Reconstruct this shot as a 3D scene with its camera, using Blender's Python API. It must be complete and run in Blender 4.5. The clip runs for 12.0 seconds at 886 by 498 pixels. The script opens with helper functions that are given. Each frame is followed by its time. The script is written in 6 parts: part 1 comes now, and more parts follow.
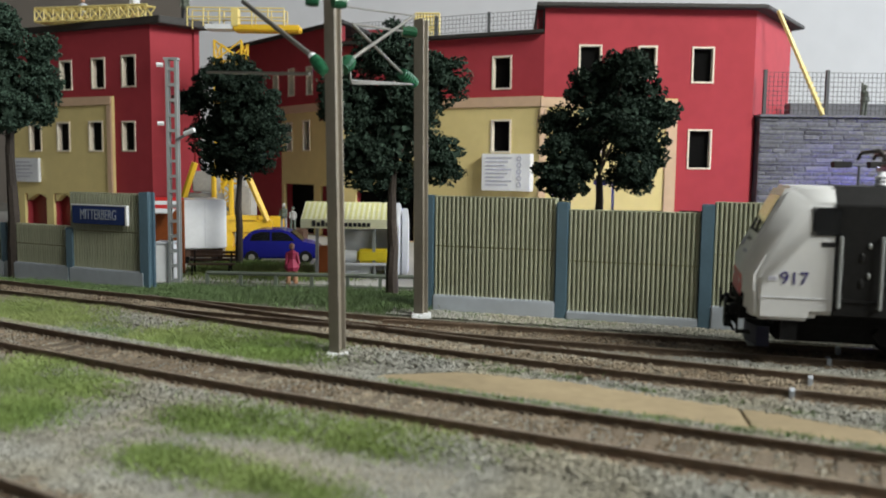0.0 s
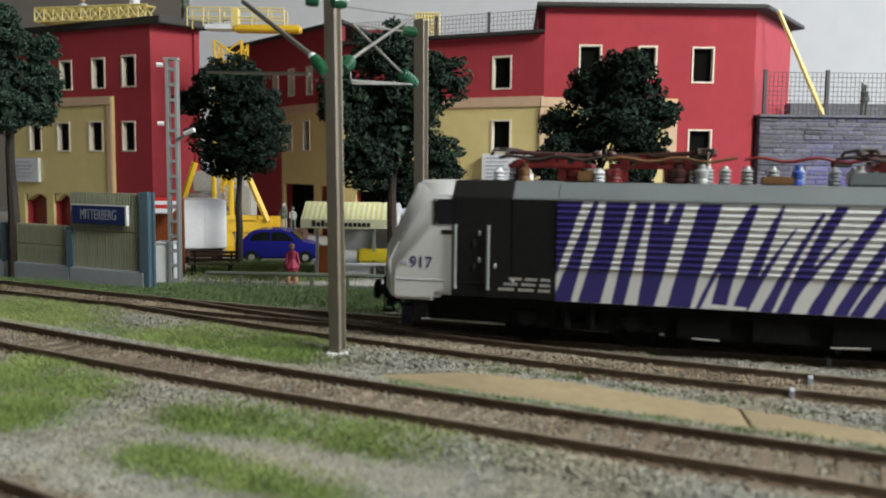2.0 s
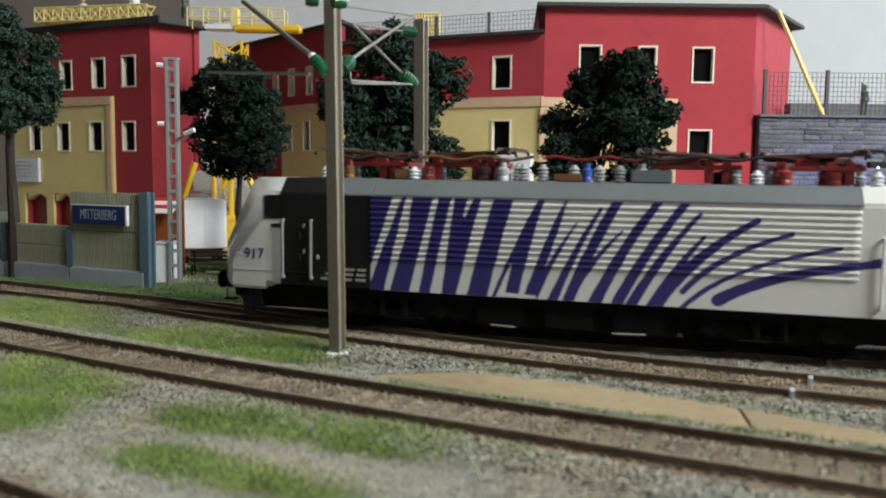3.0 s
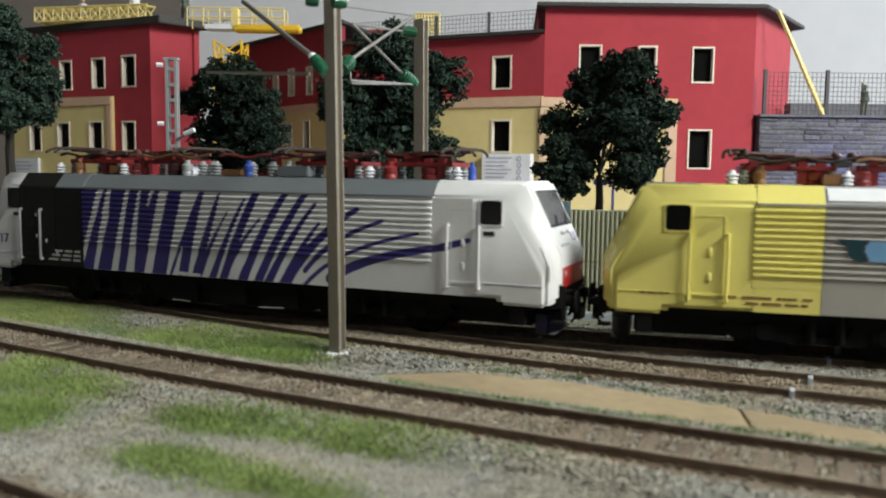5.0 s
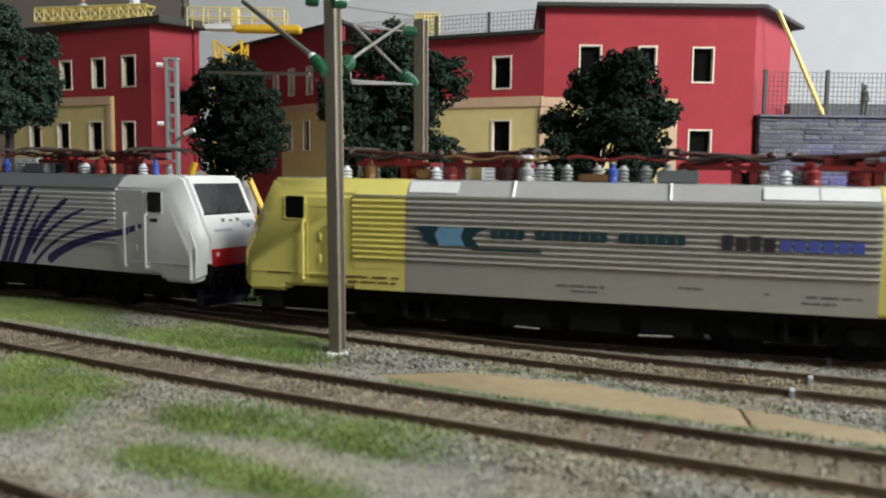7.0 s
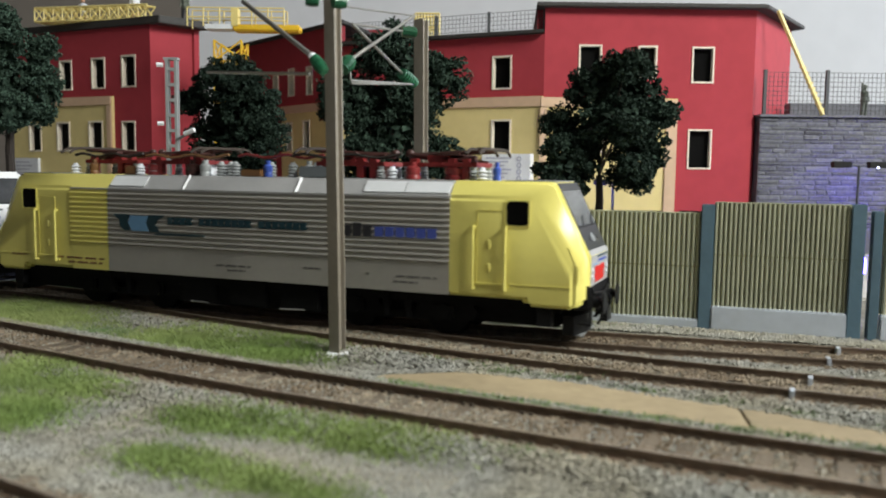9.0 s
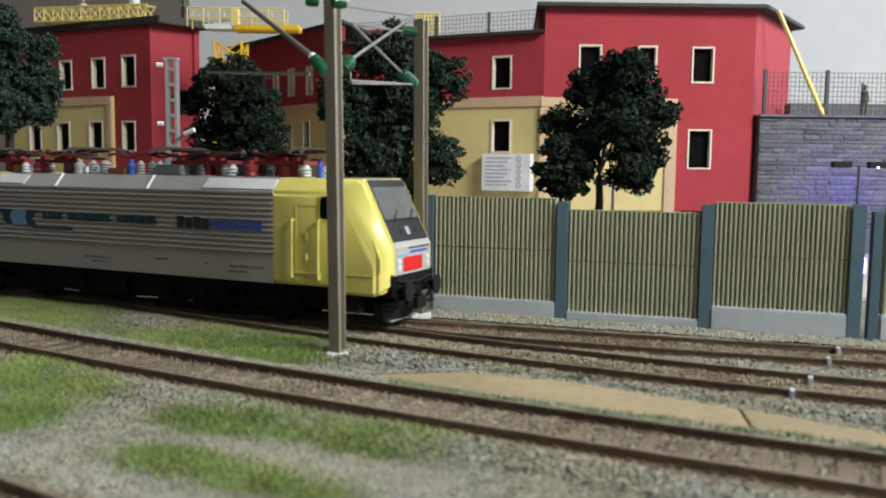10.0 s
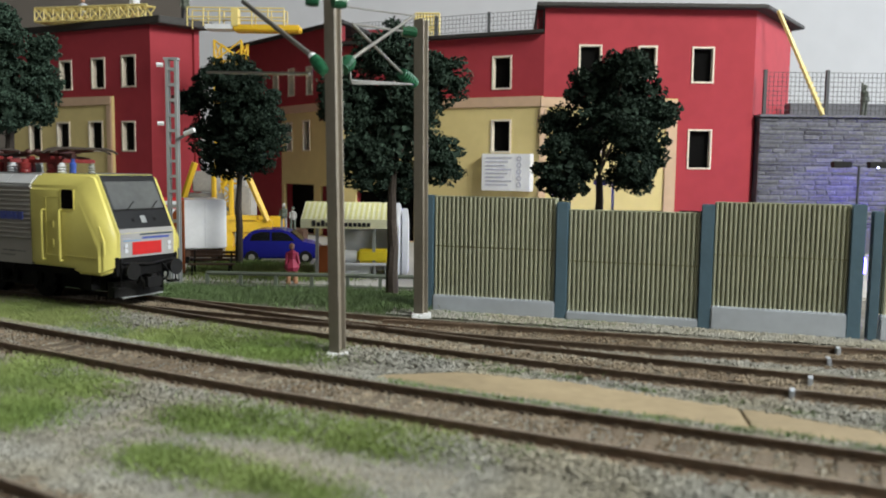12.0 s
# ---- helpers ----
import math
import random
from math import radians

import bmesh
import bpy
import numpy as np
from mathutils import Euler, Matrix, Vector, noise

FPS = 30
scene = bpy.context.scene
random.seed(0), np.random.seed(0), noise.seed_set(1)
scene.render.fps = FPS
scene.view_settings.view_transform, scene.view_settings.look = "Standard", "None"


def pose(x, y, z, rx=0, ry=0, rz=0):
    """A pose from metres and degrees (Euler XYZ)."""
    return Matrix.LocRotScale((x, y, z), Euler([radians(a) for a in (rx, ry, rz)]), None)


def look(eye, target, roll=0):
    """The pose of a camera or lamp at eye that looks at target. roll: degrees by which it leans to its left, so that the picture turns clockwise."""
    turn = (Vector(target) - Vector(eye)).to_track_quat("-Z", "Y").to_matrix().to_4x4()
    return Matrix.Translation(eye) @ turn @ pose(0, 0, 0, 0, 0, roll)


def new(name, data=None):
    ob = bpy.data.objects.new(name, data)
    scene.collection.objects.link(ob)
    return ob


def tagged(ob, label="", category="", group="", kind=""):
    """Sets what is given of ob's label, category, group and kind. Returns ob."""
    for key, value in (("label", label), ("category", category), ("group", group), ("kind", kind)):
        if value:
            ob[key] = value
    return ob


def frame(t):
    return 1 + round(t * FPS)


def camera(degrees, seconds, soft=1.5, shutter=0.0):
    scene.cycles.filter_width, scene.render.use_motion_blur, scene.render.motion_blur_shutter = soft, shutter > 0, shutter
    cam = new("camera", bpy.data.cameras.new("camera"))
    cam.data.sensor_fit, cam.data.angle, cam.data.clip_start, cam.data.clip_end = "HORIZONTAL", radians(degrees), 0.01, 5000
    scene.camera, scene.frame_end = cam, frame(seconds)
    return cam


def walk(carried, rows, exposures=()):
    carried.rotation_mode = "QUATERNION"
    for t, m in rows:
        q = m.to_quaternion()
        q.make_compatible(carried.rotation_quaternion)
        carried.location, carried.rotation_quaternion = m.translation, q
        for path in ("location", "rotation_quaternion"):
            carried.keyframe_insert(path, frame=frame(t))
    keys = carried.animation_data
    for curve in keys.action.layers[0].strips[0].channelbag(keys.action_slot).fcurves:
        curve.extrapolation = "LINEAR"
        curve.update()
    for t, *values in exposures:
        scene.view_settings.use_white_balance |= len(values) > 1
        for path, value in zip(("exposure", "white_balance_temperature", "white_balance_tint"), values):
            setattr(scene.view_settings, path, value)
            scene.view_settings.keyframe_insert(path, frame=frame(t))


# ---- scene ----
cam = camera(56.17, 12.0, soft=1.8, shutter=0.3)
CM = 0.01
cam.data.dof.use_dof, cam.data.dof.focus_distance, cam.data.dof.aperture_fstop = True, 0.36, 26.0
VIEW = look((0, 0, 0.047657), (0, 1.0, 0.047657 - 0.09428), 0.724)
walk(cam, [(0.0, VIEW), (12.0, VIEW)], exposures=[(0.0, 0.0), (12.0, 0.0)])


# ---- light: a ceiling lamp over the aisle, an added fill lamp to the right ----
def lamp(name, eye, target, sx, sy, watts, colour):
    data = bpy.data.lights.new(name, "AREA")
    data.shape, data.size, data.size_y, data.energy, data.color = "RECTANGLE", sx, sy, watts, colour
    ob = new(name, data)
    ob.matrix_world = look(eye, target)
    return tagged(ob, "unseen area lamp of the layout room", "lamp", kind="structure")


lamp("ceiling_light", (0.60, -0.10, 0.54), (0.14, 0.35, 0.0), 0.40, 0.25, 11.0, (0.99, 1.0, 0.94))
# fill lamp added to brighten the right side; the room has no window
lamp("right_fill_light", (1.62, 0.75, 0.55), (0.3, 0.85, 0.4), 0.7, 0.7, 18.0, (0.86, 0.92, 1.0))
world = bpy.data.worlds.new("room_air")
scene.world = world
world.use_nodes = True
world.node_tree.nodes["Background"].inputs[0].default_value = (0.75, 0.78, 0.8, 1)
world.node_tree.nodes["Background"].inputs[1].default_value = 0.02


# ---- materials ----
def mat(name, colour, rough=0.6, metal=0.0, spread=0.12, grain=60.0, bump=0.15, stain=0.1, second=None, glow=0.0, shine=0.5):
    """A surface with fine grain, larger stains and a light relief. Scales are per metre, with things at their true small size."""
    m = bpy.data.materials.new(name)
    m.use_nodes = True
    nt = m.node_tree
    bsdf = nt.nodes["Principled BSDF"]
    co = nt.nodes.new("ShaderNodeTexCoord")
    fine = nt.nodes.new("ShaderNodeTexNoise")
    fine.inputs["Scale"].default_value, fine.inputs["Detail"].default_value = grain * 10, 5
    wide = nt.nodes.new("ShaderNodeTexNoise")
    wide.inputs["Scale"].default_value, wide.inputs["Detail"].default_value = grain, 3
    for n in (fine, wide):
        nt.links.new(co.outputs["Object"], n.inputs["Vector"])
    info = nt.nodes.new("ShaderNodeObjectInfo")
    geo = nt.nodes.new("ShaderNodeNewGeometry")

    def value(sock, lo, hi):
        r = nt.nodes.new("ShaderNodeMapRange")
        r.inputs[1].default_value, r.inputs[2].default_value = 0.25, 0.75
        r.inputs[3].default_value, r.inputs[4].default_value = lo, hi
        nt.links.new(sock, r.inputs[0])
        return r.outputs[0]

    def times(a, b):
        x = nt.nodes.new("ShaderNodeMath")
        x.operation = "MULTIPLY"
        nt.links.new(a, x.inputs[0]), nt.links.new(b, x.inputs[1])
        return x.outputs[0]

    k = times(value(fine.outputs[0], 1 - spread, 1 + spread), value(wide.outputs[0], 1 - stain, 1 + stain))
    k = times(k, value(info.outputs["Random"], 1 - spread * 0.6, 1 + spread * 0.6))
    k = times(k, value(geo.outputs["Random Per Island"], 1 - spread * 0.5, 1 + spread * 0.5))
    base = nt.nodes.new("ShaderNodeMix")
    base.data_type = "RGBA"
    base.inputs[6].default_value = (*colour, 1)
    base.inputs[7].default_value = (*(second or colour), 1)
    nt.links.new(value(wide.outputs[0], -0.6, 1.6) if second else wide.outputs[0], base.inputs[0])
    mul = nt.nodes.new("ShaderNodeVectorMath")
    mul.operation = "SCALE"
    nt.links.new(base.outputs[2], mul.inputs[0]), nt.links.new(k, mul.inputs[3])
    nt.links.new(mul.outputs[0], bsdf.inputs["Base Color"])
    bsdf.inputs["Roughness"].default_value, bsdf.inputs["Metallic"].default_value = rough, metal
    bsdf.inputs["Specular IOR Level"].default_value = shine
    if bump:
        b = nt.nodes.new("ShaderNodeBump")
        b.inputs["Strength"].default_value, b.inputs["Distance"].default_value = bump, 0.0004
        nt.links.new(fine.outputs[0], b.inputs["Height"]), nt.links.new(b.outputs[0], bsdf.inputs["Normal"])
    if glow:
        bsdf.inputs["Emission Color"].default_value = (*colour, 1)
        bsdf.inputs["Emission Strength"].default_value = glow
    return m


def glass(name, colour, rough=0.05, alpha=0.35):
    m = bpy.data.materials.new(name)
    m.use_nodes = True
    b = m.node_tree.nodes["Principled BSDF"]
    b.inputs["Base Color"].default_value, b.inputs["Roughness"].default_value = (*colour, 1), rough
    b.inputs["Alpha"].default_value = alpha
    return m


RED = mat("red_facade_paint", (0.38, 0.046, 0.06), 0.75, spread=0.06, grain=12, stain=0.09, shine=0.2)
YELLOW_WALL = mat("yellow_facade_paint", (0.70, 0.58, 0.26), 0.6, spread=0.05, grain=12, stain=0.06)
BEIGE = mat("beige_trim_paint", (0.60, 0.42, 0.28), 0.6, spread=0.06, grain=20)
CREAM = mat("cream_window_frame", (0.78, 0.70, 0.58), 0.5, spread=0.04)
ROOF = mat("dark_roof_card", (0.035, 0.033, 0.03), 0.7, spread=0.2)
STONE = mat("embossed_stone_card", (0.135, 0.138, 0.16), 0.75, spread=0.3, grain=40, stain=0.15, bump=0.6)
WHITE = mat("white_plastic", (0.82, 0.84, 0.86), 0.4, spread=0.03, bump=0.05)
BARS = mat("grey_print", (0.46, 0.47, 0.55), 0.6, spread=0.1, bump=0)
PRINT_GREY = mat("dark_grey_print", (0.13, 0.125, 0.12), 0.5, spread=0.1, bump=0)
INK = mat("black_print", (0.02, 0.02, 0.025), 0.5, spread=0.1, bump=0)
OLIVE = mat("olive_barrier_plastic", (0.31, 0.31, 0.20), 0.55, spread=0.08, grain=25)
# same olive plastic, coloured paler for the light that ribs and caps catch
OLIVE_LIT = mat("lit_olive_barrier_plastic", (0.40, 0.41, 0.29), 0.5, spread=0.08, grain=25)
POST_BLUE = mat("blue_grey_post_plastic", (0.10, 0.17, 0.22), 0.45, spread=0.06)
CONCRETE = mat("pale_concrete_plastic", (0.47, 0.51, 0.56), 0.55, spread=0.06, grain=30)
MAST = mat("grey_brown_mast_metal", (0.285, 0.255, 0.208), 0.45, 0.25, spread=0.07)
LATTICE = mat("light_grey_lattice_metal", (0.34, 0.36, 0.36), 0.45, 0.2, spread=0.05)
STEEL = mat("bright_wire_metal", (0.40, 0.39, 0.36), 0.3, 0.8, spread=0.05)
INSULATOR = mat("green_insulator_plastic", (0.02, 0.13, 0.06), 0.3, spread=0.08)
RUST = mat("rusty_rail_side", (0.18, 0.128, 0.088), 0.65, 0.2, spread=0.25, grain=50, stain=0.2)
RAILTOP = mat("worn_rail_head", (0.25, 0.205, 0.16), 0.45, 0.35, spread=0.2, grain=50)
SLEEPER = mat("weathered_brown_sleeper", (0.13, 0.102, 0.072), 0.8, spread=0.3, grain=60, stain=0.25)
GRAVEL = mat("grey_ballast_stone", (0.268, 0.265, 0.235), 0.85, spread=0.28, grain=40, stain=0.2, second=(0.22, 0.205, 0.16))
GRAVEL_BROWN = mat("brown_track_ballast", (0.20, 0.15, 0.098), 0.85, spread=0.4, grain=40, stain=0.25, second=(0.235, 0.195, 0.14))
EARTH = mat("layout_soil", (0.18, 0.172, 0.14), 0.9, spread=0.4, grain=14, stain=0.25, second=(0.18, 0.17, 0.14), bump=0.9)
PATH = mat("pale_street_card", (0.42, 0.41, 0.38), 0.8, spread=0.1, grain=20)
GRASS = mat("static_grass", (0.165, 0.25, 0.06), 0.8, spread=0.2, grain=10, stain=0.3, second=(0.24, 0.29, 0.10), bump=0)
GRASS_DARK = mat("deep_green_grass", (0.125, 0.195, 0.07), 0.8, spread=0.35, grain=10, stain=0.3, bump=0)
BOARD = mat("tan_walkway_board", (0.31, 0.245, 0.148), 0.75, spread=0.12, grain=30, stain=0.12)
LEAF = mat("dark_foliage_flock", (0.03, 0.05, 0.036), 0.8, spread=0.5, grain=30, stain=0.3, bump=0, shine=0.1)
BARK = mat("dark_bark", (0.035, 0.026, 0.02), 0.85, spread=0.3, grain=60)
CRANE = mat("yellow_crane_plastic", (0.80, 0.50, 0.03), 0.4, spread=0.05)
CRANE_PALE = mat("pale_yellow_crane_plastic", (0.80, 0.66, 0.25), 0.45, spread=0.05)
WEIGHT = mat("grey_concrete_weights", (0.36, 0.35, 0.33), 0.7, spread=0.12)
CAR_BLUE = mat("blue_car_paint", (0.014, 0.016, 0.22), 0.18, spread=0.03, bump=0)
BLACK = mat("matt_black_plastic", (0.012, 0.012, 0.012), 0.5, spread=0.2, bump=0.1, shine=0.2)
CHASSIS = mat("dark_grey_chassis", (0.009, 0.009, 0.0095), 0.7, spread=0.25, shine=0.1)
LOCO_WHITE = mat("white_loco_paint", (0.72, 0.73, 0.73), 0.28, spread=0.02, bump=0.03, stain=0.03)
LOCO_GREY = mat("slate_grey_roof_paint", (0.16, 0.18, 0.19), 0.4, spread=0.04, bump=0.03)
PLOUGH = mat("dark_blue_plough_paint", (0.01, 0.012, 0.045), 0.5, spread=0.1)
MASK = mat("charcoal_mask_paint", (0.02, 0.021, 0.023), 0.28, spread=0.04, bump=0.02)
LOCO_SILVER = mat("silver_grey_loco_paint", (0.40, 0.385, 0.35), 0.27, 0.15, spread=0.03, bump=0.03, stain=0.04)
SILVER_ROOF = mat("light_grey_roof_paint", (0.38, 0.38, 0.38), 0.35, spread=0.04, bump=0.03)
LOCO_YELLOW = mat("lemon_yellow_loco_paint", (0.77, 0.695, 0.19), 0.28, spread=0.02, bump=0.03, stain=0.03)
LOCO_RED = mat("signal_red_loco_paint", (0.60, 0.02, 0.02), 0.3, spread=0.03, bump=0)
GEAR_RED = mat("dark_red_roof_gear", (0.20, 0.02, 0.02), 0.4, spread=0.08)
GEAR_DARK = mat("brown_black_pantograph_arms", (0.06, 0.022, 0.018), 0.4, spread=0.1, bump=0.05)
WOOD = mat("plain_plywood", (0.42, 0.30, 0.18), 0.6, spread=0.1, grain=6)
GEAR_RUST = mat("copper_roof_gear", (0.20, 0.10, 0.04), 0.45, spread=0.1)
GEAR_BLUE = mat("blue_roof_gear", (0.04, 0.09, 0.40), 0.35, spread=0.06)
STRIPE_BLUE = mat("violet_blue_stripe_paint", (0.035, 0.025, 0.17), 0.3, spread=0.04, bump=0)
PRINT_BLUE = mat("blue_print", (0.06, 0.09, 0.36), 0.35, spread=0.05, bump=0)
PRINT_TEAL = mat("teal_print", (0.008, 0.04, 0.055), 0.35, spread=0.05, bump=0)
PRINT_SKY = mat("sky_blue_print", (0.16, 0.34, 0.55), 0.35, spread=0.05, bump=0)
LIT_ROOF = mat("white_roof_panel", (0.75, 0.77, 0.79), 0.4, spread=0.03, bump=0)
SIGN_BLUE = mat("station_sign_blue", (0.012, 0.035, 0.16), 0.35, spread=0.05, bump=0)
SIGN_TEXT = mat("station_sign_letters", (0.30, 0.34, 0.42), 0.5, spread=0.05, bump=0)
AWNING_STRIPE = mat("pale_yellow_awning_stripe", (0.70, 0.68, 0.30), 0.55, spread=0.05)
AWNING = mat("cream_striped_awning", (0.86, 0.85, 0.60), 0.55, spread=0.05)
KIOSK = mat("pale_grey_kiosk_plastic", (0.66, 0.68, 0.72), 0.5, spread=0.05)
LEMON = mat("yellow_counter_plastic", (0.78, 0.62, 0.03), 0.4, spread=0.04)
PINK = mat("pink_figurine_paint", (0.45, 0.04, 0.10), 0.6, spread=0.05)
FLESH = mat("light_brown_figurine_paint", (0.50, 0.27, 0.16), 0.6, spread=0.05)
GREENISH = mat("green_grey_figurine_paint", (0.12, 0.14, 0.11), 0.6, spread=0.1)
ORANGE = mat("brown_orange_crate", (0.35, 0.09, 0.02), 0.6, spread=0.1)
BENCH = mat("brown_bench_wood", (0.07, 0.035, 0.02), 0.6, spread=0.15)
MESH = mat("dark_mesh_wire", (0.05, 0.055, 0.06), 0.5, spread=0.1, bump=0)
ROOM_WALL = mat("grey_room_wall", (0.68, 0.69, 0.71), 0.85, spread=0.03, grain=3, stain=0.05)
ROOM_DARK = mat("brown_grey_room_wall", (0.20, 0.175, 0.15), 0.85, spread=0.04, grain=3, stain=0.06)
CEILING = mat("white_ceiling_paint", (0.75, 0.75, 0.74), 0.9, spread=0.02, grain=3, stain=0.03)
FLOORING = mat("brown_room_floor", (0.20, 0.15, 0.11), 0.6, spread=0.1, grain=4)
LED = mat("blue_white_led", (0.55, 0.6, 1.0), 0.3, spread=0, bump=0, glow=40)
GAP_GLOW_BLUE = mat("violet_blue_gap_glow", (0.08, 0.06, 1.0), 0.3, spread=0, bump=0, glow=30)
PANE = glass("tinted_cab_glass", (0.008, 0.009, 0.01), 0.25, 0.95)
SAND = mat("pale_sandy_soil", (0.40, 0.37, 0.30), 0.9, spread=0.2, grain=30, stain=0.15)
# near-black put in for the dark interiors behind windows and arcades
UNLIT_BLACK = mat("black_for_unlit_interiors", (0.004, 0.004, 0.004), 0.8, spread=0.2, bump=0, shine=0.05)
DARK_SCREEN = mat("dark_grey_windscreen", (0.045, 0.047, 0.05), 0.12, spread=0.15, grain=60, stain=0.4, bump=0)
SCREEN = mat("pale_grey_windscreen", (0.14, 0.148, 0.15), 0.12, spread=0.1, grain=40, stain=0.3, bump=0)


# ---- mesh helpers; all sizes below are in centimetres ----
def box(bm, x0, x1, y0, y1, z0, z1, m=None):
    vs = [bm.verts.new((x, y, z)) for x in (x0, x1) for y in (y0, y1) for z in (z0, z1)]
    for f in ((0, 1, 3, 2), (4, 6, 7, 5), (0, 4, 5, 1), (2, 3, 7, 6), (0, 2, 6, 4), (1, 5, 7, 3)):
        bm.faces.new([vs[i] for i in f])
    if m is not None:
        bmesh.ops.transform(bm, matrix=m, verts=vs)
    return vs


def rod(bm, a, b, r, n=8, r2=None):
    a, b = Vector(a), Vector(b)
    q = (b - a).to_track_quat("Z", "Y").to_matrix()
    rings = []
    for c, rr in ((a, r), (b, r if r2 is None else r2)):
        rings.append([bm.verts.new(c + q @ Vector((rr * math.cos(i * math.tau / n), rr * math.sin(i * math.tau / n), 0))) for i in range(n)])
    for i in range(n):
        j = (i + 1) % n
        bm.faces.new((rings[0][i], rings[0][j], rings[1][j], rings[1][i]))
    bm.faces.new(rings[0][::-1]), bm.faces.new(rings[1])
    return rings[0] + rings[1]


def tube(bm, pts, r, n=6):
    """One bent round bar along a chain of points."""
    pts = [Vector(p) for p in pts]
    rings = []
    for i, p in enumerate(pts):
        d = (pts[min(i + 1, len(pts) - 1)] - pts[max(i - 1, 0)]).normalized()
        q = d.to_track_quat("Z", "Y").to_matrix()
        rings.append([bm.verts.new(p + q @ Vector((r * math.cos(k * math.tau / n), r * math.sin(k * math.tau / n), 0))) for k in range(n)])
    for a, b in zip(rings, rings[1:]):
        for k in range(n):
            bm.faces.new((a[k], a[(k + 1) % n], b[(k + 1) % n], b[k]))
    bm.faces.new(rings[0][::-1]), bm.faces.new(rings[-1])


def prism(bm, poly, axis, lo, hi):
    """A closed polygon pushed along an axis: poly holds the two other coordinates, in the order x, y, z."""
    def at(a, b, c):
        return {"x": (c, a, b), "y": (a, c, b), "z": (a, b, c)}[axis]
    one = [bm.verts.new(at(a, b, lo)) for a, b in poly]
    two = [bm.verts.new(at(a, b, hi)) for a, b in poly]
    n = len(poly)
    for i in range(n):
        bm.faces.new((one[i], one[(i + 1) % n], two[(i + 1) % n], two[i]))
    bm.faces.new(one[::-1]), bm.faces.new(two)
    return one + two


def lathe(bm, profile, c=(0, 0, 0), n=12):
    """Rings of radius r at height z round a vertical axis at c."""
    rings = [[bm.verts.new((c[0] + r * math.cos(i * math.tau / n), c[1] + r * math.sin(i * math.tau / n), c[2] + z)) for i in range(n)] for r, z in profile]
    for p, q in zip(rings, rings[1:]):
        for i in range(n):
            bm.faces.new((p[i], p[(i + 1) % n], q[(i + 1) % n], q[i]))
    bm.faces.new(rings[0][::-1]), bm.faces.new(rings[-1])


def ball(bm, c, rx, ry, rz, n=8, rough=0.0, rng=random):
    vs = bmesh.ops.create_icosphere(bm, subdivisions=1 if n < 10 else 2, radius=1)["verts"]
    for v in vs:
        k = 1 + rng.uniform(-rough, rough)
        v.co = Vector((c[0] + v.co.x * rx * k, c[1] + v.co.y * ry * k, c[2] + v.co.z * rz * k))


def part(name, bm, material, parent=None, label="", bevel=0.0, smooth=False):
    """Links a bmesh, drawn in centimetres, as one mesh object under a thing or a part."""
    bmesh.ops.recalc_face_normals(bm, faces=bm.faces)
    if bevel:
        bmesh.ops.bevel(bm, geom=[e for e in bm.edges if e.calc_face_angle(0) > 0.5], offset=bevel, segments=2, affect="EDGES", clamp_overlap=True)
    bmesh.ops.scale(bm, vec=(CM, CM, CM), verts=bm.verts)
    me = bpy.data.meshes.new(name)
    bm.to_mesh(me), bm.free()
    if smooth:
        for f in me.polygons:
            f.use_smooth = True
        me.set_sharp_from_angle(angle=radians(40))
    me.materials.append(material)
    ob = new(name, me)
    if parent:
        ob.parent = parent
    if label:
        ob["label"] = label
    return ob


def thing(name, label, category, x=0, y=0, z=0, rz=0, group="", kind=""):
    ob = new(name)
    ob.empty_display_size = 0.01
    ob.matrix_basis = pose(x * CM, y * CM, z * CM, 0, 0, rz)
    return tagged(ob, label, category, group, kind)


def bmx(fn, *args, **kw):
    bm = bmesh.new()
    fn(bm, *args, **kw)
    return bm


def raw(name, verts, faces, material, parent=None, label=""):
    me = bpy.data.meshes.new(name)
    me.from_pydata([tuple(c * CM for c in v) for v in verts], [], faces)
    me.materials.append(material)
    ob = new(name, me)
    if parent:
        ob.parent = parent
    if label:
        ob["label"] = label
    return ob


# ---- the ways of the tracks, in plan ----
def way_a(s):
    """The far track: a straight that bends away to the left. s: centimetres along it."""
    q = min(s - 8.891, 0)
    lat = 0.00812 * q * q / 2
    c, n = math.cos(-0.2599), math.sin(-0.2599)
    return Vector((c * s - n * lat, 24.9415 + n * s + c * lat, 0))


def way_b(s):
    return Vector((s, 22.97 - 0.541 * s + 0.007 * s * s, 0))


def way_c(s):
    return Vector((s, 16.66 - 0.505 * s + 0.0034 * s * s, 0))


def way_d(s):
    return Vector((s, 11.05 - 0.60 * (s + 6.3), 0))


GROUND = -0.34


